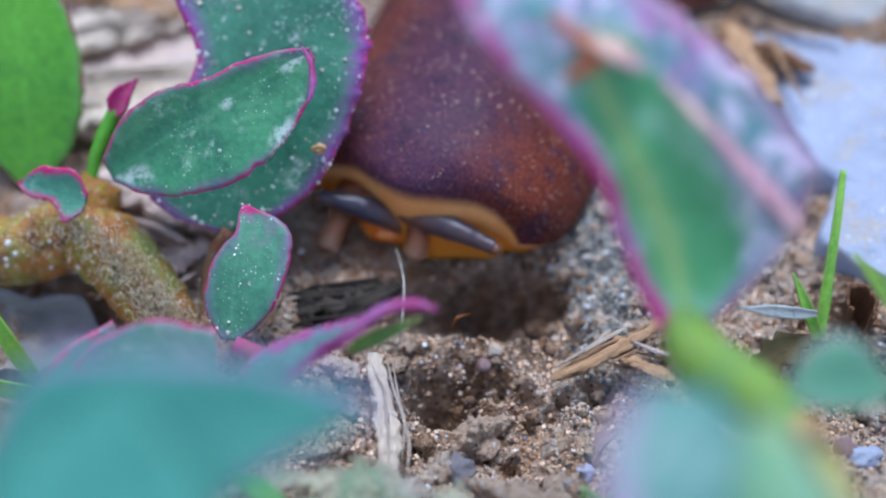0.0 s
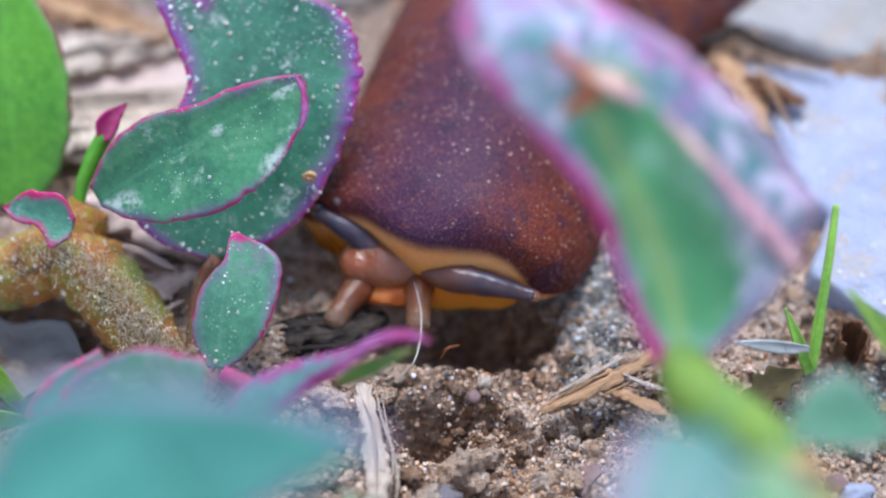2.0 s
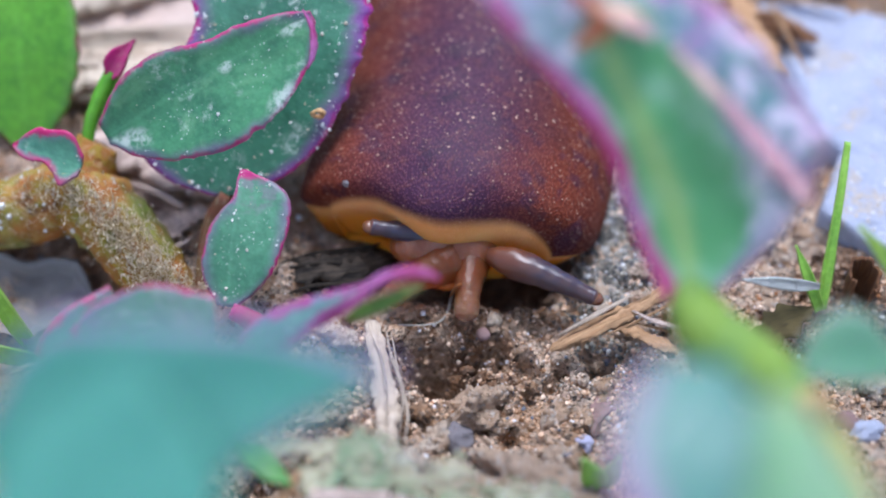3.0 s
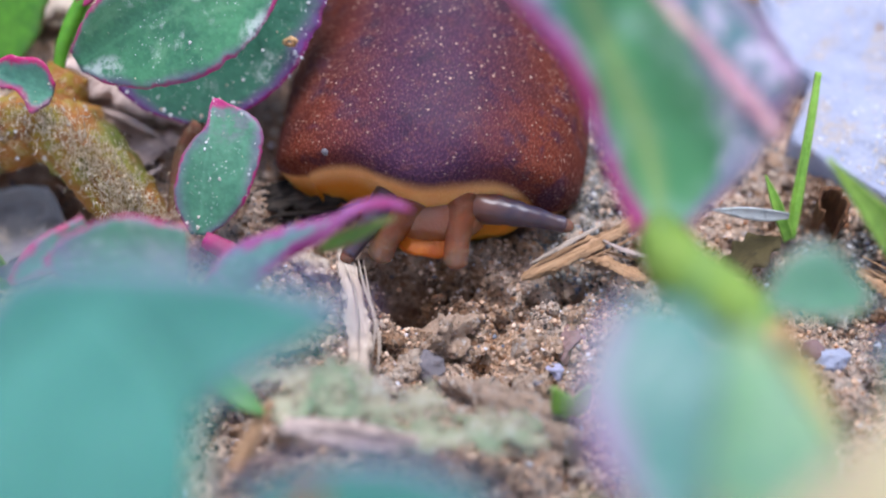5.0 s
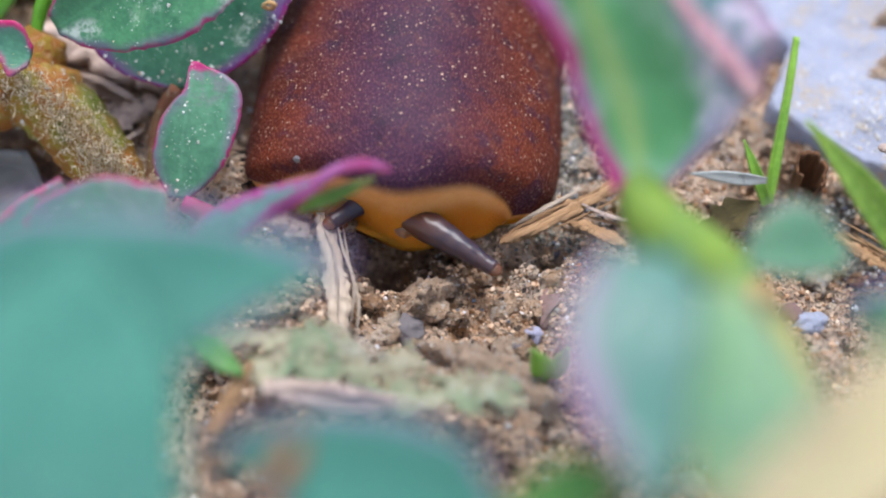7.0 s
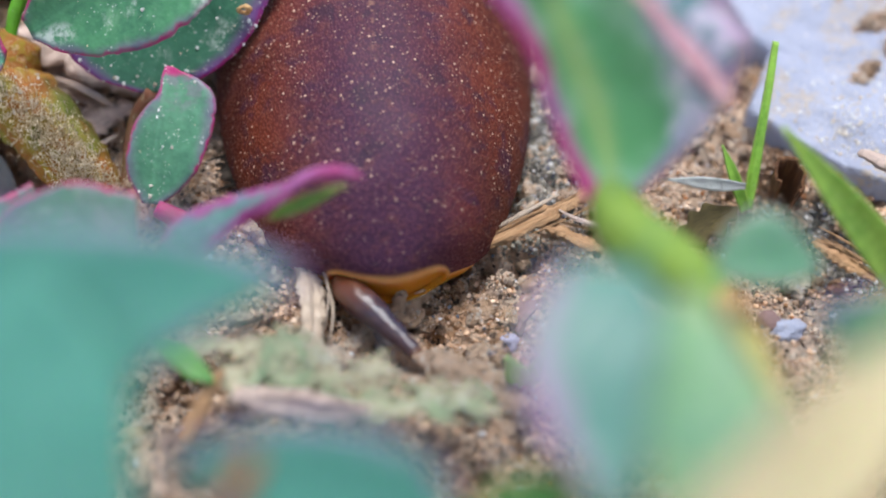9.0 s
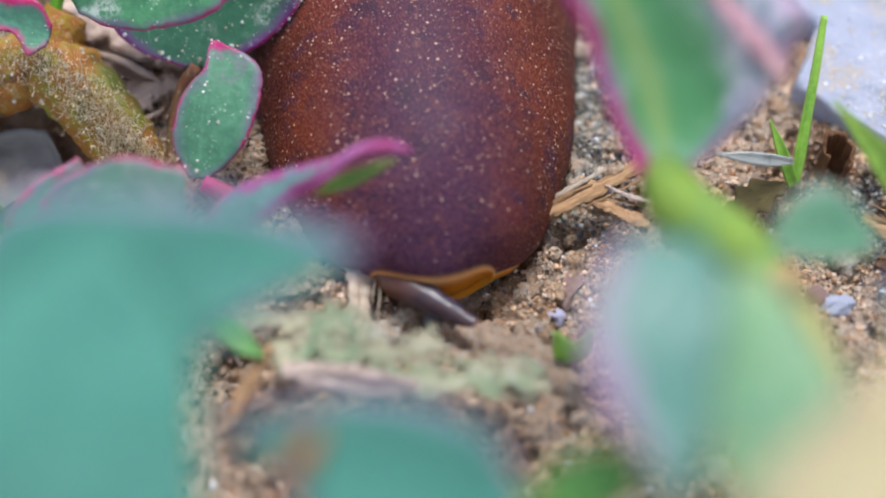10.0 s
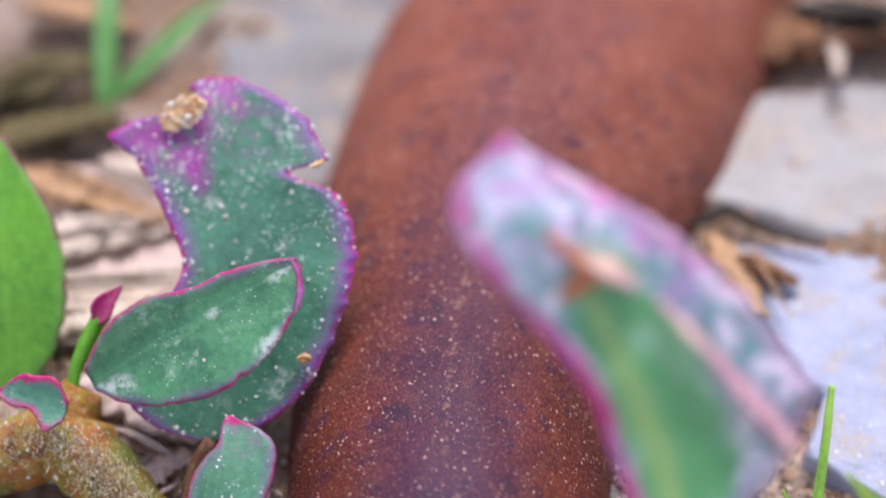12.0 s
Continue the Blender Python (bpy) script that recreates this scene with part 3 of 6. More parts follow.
def tube(name, points, radii, mat, seg=14, rings=40, bumpy=0.0, flat=1.0, closed=True, seed=0):
    """A tapered round stem through points; radii in mm; flat: its height by its width."""
    pts = curve_of([tuple(p) for p in points], rings)
    rad = np.maximum(curve_of(radii, rings), 0.02) * 0.001
    verts, uv, faces = [], [], []
    ref = Vector((0.31, 0.2, 0.93)).normalized()
    for i in range(rings):
        d = Vector(pts[min(i + 1, rings - 1)] - pts[max(i - 1, 0)]).normalized()
        x = d.cross(ref).normalized()
        y = x.cross(d)
        for j in range(seg):
            t = 2 * math.pi * j / seg
            k = 1 + bumpy * noise.noise(Vector((i * 0.35 + seed * 5, math.cos(t) * 1.5, math.sin(t) * 1.5)))
            verts.append(Vector(pts[i]) + (x * math.cos(t) + y * math.sin(t) * flat) * float(rad[i]) * k)
            uv.append((i / rings, j / seg))
    for i in range(rings - 1):
        for j in range(seg):
            faces.append((i * seg + j, (i + 1) * seg + j, (i + 1) * seg + (j + 1) % seg, i * seg + (j + 1) % seg))
    if closed:
        faces.append(tuple(range(seg)))
        faces.append(tuple((rings - 1) * seg + j for j in range(seg))[::-1])
    return mesh_of(name, verts, faces, [mat], uv=uv, edge=[0.01] * len(verts))


def rock(name, sx, sy, sz, mat, seed, rough=0.25, sub=3, angular=0.5):
    """A stone of the given half sizes in mm, its base at z = 0."""
    bm = bmesh.new()
    bmesh.ops.create_icosphere(bm, subdivisions=sub, radius=1)
    off = Vector((seed * 3.7, seed * 1.3, 5))
    rng = random.Random(seed)
    cuts = [(Vector((rng.uniform(-1, 1), rng.uniform(-1, 1), rng.uniform(-0.6, 1))).normalized(), rng.uniform(0.6, 0.9)) for _ in range(9)]
    for v in bm.verts:
        p = v.co.normalized()
        for d, k in cuts:
            over = p.dot(d) - k
            if over > 0:
                p = p - d * over * angular
        p = p * (1 + rough * noise.noise(p * 1.6 + off) + rough * 0.4 * noise.noise(p * 5 + off))
        v.co = Vector((p.x * sx, p.y * sy, (p.z * 0.85 + 0.6) * sz)) * 0.001
    me = bpy.data.meshes.new(name)
    bm.to_mesh(me)
    bm.free()
    me.polygons.foreach_set("use_smooth", [True] * len(me.polygons))
    me.materials.append(mat)
    return me


# ---- ground ----
def hollow(x, y, at, wide, deep):
    return -0.001 * deep * math.exp(-(((x - at.x) ** 2 + (y - at.y) ** 2) / (0.001 * wide) ** 2) ** 1.7)


BASIN = V(-2.8, -9.2, 0)
# places, widths and depths of the hollows, in mm
HOLLOWS = [(V(-20.66, -34.23, 0), 5, 4.5), (V(34.96, -18.66, 0), 4, 4.0), (V(31.5, -11.5, 0), 2.2, 3.5), (V(-38.87, -12.10, 0), 9, 5),
           (V(-6.5, -19.6, 0), 2.0, 7.0), (V(-5.2, -21.8, 0), 1.7, 4.5), (V(-2.6, -18.6, 0), 1.1, 3.0), (V(1.8, -19.6, 0), 0.9, 2.4), (V(-0.1, -18.2, 0), 0.9, 2.4), (V(-4.1, -19.2, 0), 0.9, 2.0), (V(8.4, -19.8, 0), 1.3, 3.0), (V(5.6, -20.6, 0), 0.9, 2.2), (V(-1.2, -6.6, 0), 2.6, 2.5)]
rng_pits = random.Random(17)
PORES = [(V(rng_pits.uniform(-16, 34), rng_pits.uniform(-46, -13), 0), rng_pits.uniform(0.35, 0.85), rng_pits.uniform(1.0, 2.4)) for _ in range(170)]


def ground_height(x, y):
    """Height of the soil in metres: crumbs, clods, a basin with a crusty ledge before it, hollows and pores."""
    p = Vector((x * 45, y * 45, 0.3))
    h = 0.0030 * noise.noise(p) + 0.0012 * noise.noise(p * 3.1)
    cell = noise.voronoi(p * 5.5 + Vector((0.4, 0.4, 0.4)) * noise.noise(p * 6))[0]
    h += 0.0021 * (cell[1] - cell[0]) - 0.0006
    cell = noise.voronoi(p * 14)[0]
    h += 0.0009 * (cell[1] - cell[0]) + 0.0006 * noise.noise(p * 23)
    flat = math.exp(-((x + 0.004) / 0.016) ** 2 - ((y - 0.010) / 0.035) ** 2)
    fade = 1 / (1 + (max(abs(x), abs(y)) / 0.25) ** 2)
    h = h * fade * (1 - 0.6 * flat) - 0.0016 * flat
    if abs(x) < 0.06 and abs(y) < 0.06:
        wob = 0.0012 * noise.noise(Vector((x * 260, y * 260, 4)))
        r = math.hypot((x - BASIN.x) / 0.0085, (y - BASIN.y + wob) / 0.0042)
        h -= 0.0050 / (1 + math.exp((r - 1.0) * 11))
        h += 0.0011 * math.exp(-((y + 0.0150 + wob) / 0.0016) ** 2 - ((x + 0.001) / 0.010) ** 2)
        h += 0.0042 * math.exp(-((x + 0.005) / 0.012) ** 2 - ((y + 0.0385) / 0.0052) ** 2)
        for at, wide, deep in HOLLOWS:
            h += hollow(x, y, at, wide, deep)
        for at, wide, deep in PORES:
            if abs(x - at.x) < 0.002 and abs(y - at.y) < 0.002:
                h += hollow(x + wob * 0.3, y, at, wide, deep)
    return h


def spread(lo, hi, step, far):
    """Even steps between lo and hi, then ever larger ones as far as far."""
    mid = list(np.arange(lo, hi, step))
    out, d = [], step
    x = hi
    while x < far:
        out.append(x)
        d *= 1.5
        x += d
    down, d, x = [], step, lo
    while x > -far:
        d *= 1.5
        x -= d
        down.append(x)
    return down[::-1] + mid + out


def build_ground():
    xs, ys = spread(-0.060, 0.070, 0.00036, 40.0), spread(-0.060, 0.075, 0.00036, 40.0)
    verts = [(x, y, ground_height(x, y)) for y in ys for x in xs]
    n = len(xs)
    faces = [(j * n + i, j * n + i + 1, (j + 1) * n + i + 1, (j + 1) * n + i) for j in range(len(ys) - 1) for i in range(n - 1)]
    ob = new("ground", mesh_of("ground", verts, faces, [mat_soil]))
    tagged(ob, "sandy brown soil with fine grit and crumbs", "ground", kind="structure")


def grains(name, spots, mat, small, label):
    """Loose grains as one mesh; spots: x, y in metres and a size factor each."""
    rng = random.Random(len(spots))
    bm = bmesh.new()
    bmesh.ops.create_icosphere(bm, subdivisions=1, radius=1)
    unit = [v.co.copy() for v in bm.verts]
    tri = [[v.index for v in f.verts] for f in bm.faces]
    bm.free()
    verts, faces = [], []
    for x, y, k in spots:
        if math.hypot((x - BASIN.x) / 0.0085, (y - BASIN.y) / 0.0042) < 1.0:
            continue
        r = small * k
        z = ground_height(x, y) + r * 0.4
        turn = Euler((rng.random() * 6, rng.random() * 6, rng.random() * 6)).to_matrix()
        size = Vector((r * rng.uniform(0.7, 1.4), r * rng.uniform(0.7, 1.4), r * rng.uniform(0.6, 1.1)))
        n0 = len(verts)
        for u in unit:
            q = turn @ Vector((u.x * size.x, u.y * size.y, u.z * size.z)) * rng.uniform(0.85, 1.12)
            verts.append((x + q.x, y + q.y, z + q.z))
        faces += [(a + n0, b + n0, c + n0) for a, b, c in tri]
    tagged(new(name, mesh_of(name, verts, faces, [mat], smooth=False)), label, "sand", kind="stuff")


def scatter_grit():
    rng = random.Random(5)
    spots = []
    for k in range(40000):
        x, y = (rng.uniform(-0.055, 0.06), rng.uniform(-0.065, 0.055)) if k % 3 == 0 else (rng.uniform(-0.02, 0.035), rng.uniform(-0.05, 0.006))
        spots.append((x, y, 1 + 2.6 * rng.random() ** 6))
    for _ in range(2500):
        a = rng.random()
        spots.append((0.0335 + 0.0075 * a + rng.gauss(0, 0.0008), -0.0085 - 0.0085 * a + rng.gauss(0, 0.0008), 1.6 + 2.4 * rng.random() ** 3))
    grains("sand_grains", spots, mat_grit, 0.00008, "loose sand grains and tiny crumbs on the soil")
    spots = [(rng.gauss(0.0096, 0.0022), rng.gauss(-0.0065, 0.0060), 1 + 1.6 * rng.random() ** 3) for _ in range(9000)]
    for _ in range(3600):
        a = rng.random()
        spots.append((0.0305 + 0.0085 * a + rng.gauss(0, 0.0011), -0.0125 - 0.0065 * a + rng.gauss(0, 0.0013), 1 + 1.8 * rng.random() ** 3))
    grains("dark_sand", spots, mat_grey_grit, 0.00011, "coarse grey and black sand grains on the soil")


def scatter_crumbs(count=1500):
    rng = random.Random(9)
    bm = bmesh.new()
    bmesh.ops.create_icosphere(bm, subdivisions=2, radius=1)
    unit = [v.co.copy() for v in bm.verts]
    tri = [[v.index for v in f.verts] for f in bm.faces]
    bm.free()
    verts, faces = [], []
    for _ in range(count):
        x, y = rng.uniform(-0.03, 0.045), rng.uniform(-0.055, 0.008)
        r = 0.0003 + 0.0009 * rng.random() ** 3
        z, k = ground_height(x, y) + r * 0.2, len(verts)
        sq = rng.uniform(0.6, 1.0)
        for u in unit:
            q = u * r * (0.8 + 0.45 * noise.noise(u * 1.7 + Vector((x, y, 0)) * 900) + 0.3 * noise.noise(u * 4 + Vector((y, x, 0)) * 900))
            verts.append((x + q.x * 1.2, y + q.y, z + q.z * sq))
        faces += [(a + k, b + k, c + k) for a, b, c in tri]
    ob = new("soil_crumbs", mesh_of("soil_crumbs", verts, faces, [mat_soil]))
    tagged(ob, "crumbs of brown soil on the ground", "soil", kind="stuff")


def scatter_clods(count=300):
    """Larger lumps of soil with ragged faces."""
    rng = random.Random(21)
    bm = bmesh.new()
    bmesh.ops.create_icosphere(bm, subdivisions=3, radius=1)
    unit = [v.co.copy() for v in bm.verts]
    tri = [[v.index for v in f.verts] for f in bm.faces]
    bm.free()
    verts, faces = [], []
    for _ in range(count):
        x, y = rng.uniform(-0.028, 0.045), rng.uniform(-0.052, 0.002)
        r = 0.0004 + 0.0013 * rng.random() ** 3
        z, k = ground_height(x, y) + r * 0.05, len(verts)
        o = Vector((x, y, r)) * 900
        long, turn = rng.uniform(1.0, 1.7), rng.random() * 6.3
        ca, sa = math.cos(turn), math.sin(turn)
        for u in unit:
            q = u * r * (0.75 + 0.5 * noise.noise(u * 1.5 + o) + 0.35 * noise.noise(u * 3.7 + o) + 0.22 * noise.noise(u * 8 + o))
            verts.append((x + q.x * long * ca - q.y * sa, y + q.x * long * sa + q.y * ca, z + q.z * 0.75))
        faces += [(a + k, b + k, c + k) for a, b, c in tri]
    ob = new("soil_clods", mesh_of("soil_clods", verts, faces, [mat_clod]))
    tagged(ob, "pale crumbly lumps of sandy soil", "soil", kind="stuff")


# ---- the slug ----
SLUG_D = (0, 1.2, 3, 5.5, 9, 13, 17, 22, 30, 40, 55, 72, 93, 118, 140, 155)
SLUG_W = (5.4, 7.4, 8.8, 10.0, 11.4, 12.8, 13.8, 14.4, 15.0, 16.4, 19.2, 22, 24, 21, 12, 2)
SLUG_H = (4.4, 5.9, 7.5, 9.0, 10.2, 10.9, 11.3, 11.6, 12, 12.6, 13.8, 14.8, 15, 12, 6, 2.5)
SLUG_X = (0, 0, 0, 0, 0, 0, 0, 0, 0.4, 1.6, 4.5, 9.4, 15.5, 25, 34, 40)
SLUG_Z = (3.0, 3.0, 3.0, 2.8, 2.2, 1.4, 0.7, 0.4, 0.4, 0.4, 0.4, 0.4, 0.4, 0.4, 0.4, 0.4)
FOLD_D = (0, 0.8, 2, 4, 8, 14, 24)
FOLD_W = (10.2, 11.9, 13.0, 13.7, 14.1, 14.1, 13.6)
FOLD_H = (7.5, 8.5, 9.2, 9.9, 10.5, 10.9, 11.0)
FOLD_Z = (5.2, 4.9, 4.3, 3.2, 1.6, 0.7, 0.5)


def profile(d, D, K):
    """The value at d on the line through D, K, rounded more and more towards the tail."""
    soft = min(5.0, 0.12 * d)
    return float(sum(np.interp(d + soft * k, D, K) for k in (-1.5, -1, -0.5, 0, 0.5, 1, 1.5)) / 7)


def front_wave(x, u, d, k):
    """How far the wavy front edge juts forward and rises, in mm."""
    front = math.exp(-d / 3.5)
    c = k * math.cos(x * 0.50) * max(0.0, 1 - u ** 6)
    return front * (c - 2.0 * u * u), 0.45 * front * c


def shell(name, ds, D, W, H, Z, X, wide, wave_size, drop, back, lean=(1.0, 1.0), lobe=0.0, skirt=0.0, tuck=0.30, floor=0.2):
    """A domed skin with a flat underside; its front rolls under into a cream wall that leans back to the ground."""
    na, nb, nose = 56, 14, 16
    ring = na + nb
    verts, uv, faces, cream = [], [], [], []
    rows = [(0.0, 1 - k / nose) for k in range(nose)] + [(d, 0.0) for d in ds]
    for i, (d, c) in enumerate(rows):
        w, h, zb = (profile(d, D, k) for k in (W, H, Z))
        x0 = profile(d, SLUG_D, X)
        for j in range(ring):
            if j < na:
                u = -1 + 2 * j / (na - 1)
                u = math.copysign(math.sin(abs(u) * math.pi / 2), u)
            else:
                u = 1 - 2 * (j - na + 1) / (nb + 1)
            jut, lift = front_wave(u * w, u, d, wave_size)
            hang = 0.85 - skirt * math.exp(-d / 5.0) * (0.5 - 0.5 * math.tanh(4 * u))
            zs = zb - max(0.0, zb - 0.6) * hang * abs(u) ** drop
            if j < na:
                z = zs + (h - zs) * max(0.0, 1 - abs(u) ** 2.3) ** 0.62 + 0.22 * noise.noise(Vector((u * w * 0.3, d * 0.25, 2)))
            else:
                z = 0.2
            z += lift + lobe * math.exp(-d / 3.0 - ((u * w + 6.4) / 3.8) ** 2) * max(0.0, 1 - u ** 4)
            tilt = lean[0] + (lean[1] - lean[0]) * (0.5 + 0.5 * math.tanh(2.5 * u))
            tilt *= 1 - 0.7 * abs(u) ** 5
            roll = back + 0.22 * math.sin(math.pi * min(1.0, c * 2.2)) - tilt * c ** 1.3
            verts.append(V(x0 + u * w * (1 - tuck * c), d - jut - roll, z * (1 - c) + (floor + 1.8 * max(0.0, abs(u) - 0.55) ** 1.5) * c))
            uv.append((u * w / wide, d / 155))
            cream.append(c if j < na else 1.0)
        if i:
            a, b = (i - 1) * ring, i * ring
            for j in range(ring):
                k = (j + 1) % ring
                faces.append((a + j, a + k, b + k, b + j))
    faces += [tuple(range(ring))[::-1], tuple((len(rows) - 1) * ring + j for j in range(ring))]
    return mesh_of(name, verts, faces, [mat_slug], True, None, uv, cream)


def snout():
    """The soft lump of the head, on which the tentacles sit."""
    bm = bmesh.new()
    lumps = ((V(0, 1.2, 2.5), (5.0, 3.4, 2.3)), (V(-2.9, 0.4, 2.6), (2.0, 2.1, 1.7)), (V(2.6, 0.4, 2.6), (2.1, 2.1, 1.7)), (V(-0.2, -0.3, 2.6), (3.0, 1.7, 1.5)), (V(0, 6, 3.0), (4.5, 5.0, 2.6)))
    for at, size in lumps:
        made = bmesh.ops.create_icosphere(bm, subdivisions=4, radius=0.001)
        for v in made["verts"]:
            v.co = at + Vector((v.co.x * size[0], v.co.y * size[1], v.co.z * size[2]))
    me = bpy.data.meshes.new("head")
    bm.to_mesh(me)
    bm.free()
    me.materials.append(mat_snout)
    return me


def build_slug():
    slug = tagged(new("slug"), "reddish-brown slug with pale dots gliding over soil", "slug")
    ds = np.concatenate([np.linspace(0, 30, 66), np.linspace(31.5, 155, 70)])
    under("mantle", shell("mantle", ds, SLUG_D, SLUG_W, SLUG_H, SLUG_Z, SLUG_X, 14.5, 0.15, 5, -2.2, (0.9, 0.3), 0.0, 0.3, 0.2, -0.3), slug, "reddish-brown skin with pale dots")
    fold = under("mantle_fold", shell("mantle_fold", np.linspace(0, 24, 50), FOLD_D, FOLD_W, FOLD_H, FOLD_Z, SLUG_X, 14.5, 0.7, 5, 0.3, (1.0, -1.7), 0.5, 0.62, 0.14, -0.5), slug, "broad reddish-brown front of the skin")
    foot, ff = [], []
    rows = np.concatenate([np.linspace(9, 14, 12), np.linspace(15, 151, 40)])
    for i, d in enumerate(rows):
        w = float(np.interp(d, SLUG_D, SLUG_W))
        w = w * 0.86
        x0 = float(np.interp(d, SLUG_D, SLUG_X))
        tall = float(np.interp(d, (0, 6, 12, 20), (2.2, 2.1, 1.7, 1.3)))
        for j in range(20):
            t = 2 * math.pi * j / 20
            foot.append(V(x0 + w * math.cos(t), d, tall * 0.9 + tall * math.sin(t)))
        if i:
            ff += [((i - 1) * 20 + j, (i - 1) * 20 + (j + 1) % 20, i * 20 + (j + 1) % 20, i * 20 + j) for j in range(20)]
    ff += [tuple(range(20))[::-1], tuple((len(rows) - 1) * 20 + j for j in range(20))]
    under("foot", mesh_of("foot", foot, ff, [mat_rim]), slug, "cream-orange sole")
    head = under("head", snout(), slug, "wet reddish-orange head under the skin")
    for kind, size in (("REMESH", 0.00016), ("SMOOTH", 0)):
        mod = head.modifiers.new(kind.lower(), kind)
        if size:
            mod.mode, mod.voxel_size, mod.use_smooth_shade = "VOXEL", size, True
        else:
            mod.factor, mod.iterations = 0.6, 10
    mouth = under("mouth", rock("mouth", 3.4, 2.4, 1.5, mat_head, 12, 0.12, 4, 0.2), head, "orange mouth")
    mouth.location = V(-0.4, -0.6, 0.1)
    stalk = tube("eye_tentacle", [V(0, -10.5, 0.1), V(0, -7, 0.3), V(0, -3.5, 0.25), V(0, -0.9, 0), V(0, 0, 0)], [0.6, 1.3, 1.35, 1.1, 0.88, 0.72, 0.66, 0.3], mat_eye_stalk, 18, 44, 0.12)
    made = {"fold": fold, "head": head}
    for side in ("a", "b"):
        made["eye_tentacle", side] = under("eye_tentacle", stalk, slug, "dark grey-purple eye tentacle")
        t = under("tip", rock("tip", 0.66, 0.66, 0.6, mat_eye_tip, 3, 0.08, 3, 0.0), made["eye_tentacle", side], "rounded brown tip")
        t.location = V(0, -0.25, -0.45)
    low = tube("lower_tentacle", [V(0, -6.2, -2.6), V(0, -4.6, -1.6), V(0, -2.6, -0.4), V(0, -1.0, 0.05), V(0, -0.1, -0.05), V(0, 0.45, -0.1)], [1.9, 1.9, 1.6, 1.25, 1.1, 1.1, 1.1, 0.8, 0.2], mat_feeler, 22, 56, 0.08)
    for side in ("a", "b"):
        made["lower_tentacle", side] = under("lower_tentacle", low, slug, "pale grey-pink translucent lower tentacle")
    speck = under("soil_speck", rock("soil_speck", 0.55, 0.5, 0.45, mat_pebble_dark, 4, 0.2, 2), fold, "dark soil speck stuck to the skin")
    speck.location = V(-8.3, 1.8, 6.95)
    return slug, made


slug, feelers = build_slug()


# ---- plants ----
def plant(name, label):
    return tagged(new(name), label, "plant")


def fuzz(parent, *line):
    """Short pale hairs and sand on a stem that follows line."""
    rng = random.Random(3)
    pts = curve_of([tuple(p) for p in line], 200)
    verts, faces = [], []
    for _ in range(3400):
        c = Vector(pts[max(rng.randrange(200), rng.randrange(200))]) + Vector((rng.gauss(0, 1), rng.gauss(0, 0.5), rng.gauss(0, 1))) * 0.0014
        c += TO_EYE * 0.0007
        d = Vector((rng.gauss(0.3, 0.5), rng.gauss(-0.7, 0.5), rng.gauss(0.2, 0.6))).normalized() * rng.uniform(0.00015, 0.0005)
        e = d.cross(Vector((0.3, 0.5, 0.8))).normalized() * 0.00006
        f = d.cross(e).normalized() * 0.00006
        k = len(verts)
        verts += [c - d + e, c - d - e, c - d + f, c + d * 0.9]
        faces += [(k, k + 1, k + 3), (k + 1, k + 2, k + 3), (k + 2, k, k + 3)]
    tagged(under("hairs", mesh_of("hairs", verts, faces, [mat_fuzz]), parent, "pale hairs and sand on the stem"), kind="stuff")


def dust(leaf, count, seed, biggest=0.35, crowd=None, share=0.5):
    """Grains of sand stuck on a leaf's upper face."""
    rng = random.Random(seed)
    bm = bmesh.new()
    bmesh.ops.create_icosphere(bm, subdivisions=1, radius=1)
    unit = [v.co.copy() for v in bm.verts]
    tri = [[v.index for v in f.verts] for f in bm.faces]
    bm.free()
    me = leaf.data
    half = int(len(me.vertices) * share)
    verts, faces = [], []
    while len(faces) < count * len(tri):
        k = rng.randrange(half)
        if crowd and rng.random() < 0.5 and not crowd[0] * half < k < crowd[1] * half:
            continue
        a, b = me.vertices[k].co, me.vertices[min(half - 1, k + 1)].co
        c = a.lerp(b, rng.random()) if (a - b).length < 0.003 else a
        r = 0.000035 + 0.001 * biggest * rng.random() ** 9
        n0 = len(verts)
        for u in unit:
            verts.append(c + u * r * rng.uniform(0.6, 1.2))
        faces += [(x + n0, y + n0, z + n0) for x, y, z in tri]
    tagged(under("sand_specks", mesh_of("sand_specks", verts, faces, [mat_dust], False), leaf, "pale sand specks"), kind="stuff")


def crust(name, at, a, b, count, seed):
    """Dry crumbs that cover an oval with the half axes a and b."""
    rng = random.Random(seed)
    verts, faces = [], []
    for _ in range(count):
        r, t = math.sqrt(rng.random()), rng.random() * 6.283
        c = at + a * (r * math.cos(t)) + b * (r * math.sin(t))
        size = rng.uniform(0.00012, 0.0004) * (1.2 - 0.5 * r)
        k = len(verts)
        for i in range(7):
            z = -1 + 2 * (i + 0.5) / 7
            w = math.sqrt(1 - z * z)
            for j in range(6):
                q = Vector((w * math.cos(j * 1.047), w * math.sin(j * 1.047), z)) * size * rng.uniform(0.75, 1.2)
                verts.append(c + q)
        faces += [(k + i * 6 + j, k + i * 6 + (j + 1) % 6, k + i * 6 + 6 + (j + 1) % 6, k + i * 6 + 6 + j) for i in range(6) for j in range(6)]
        faces += [tuple(k + j for j in range(5, -1, -1)), tuple(k + 36 + j for j in range(6))]
    return mesh_of(name, verts, faces, [mat_crust], False)


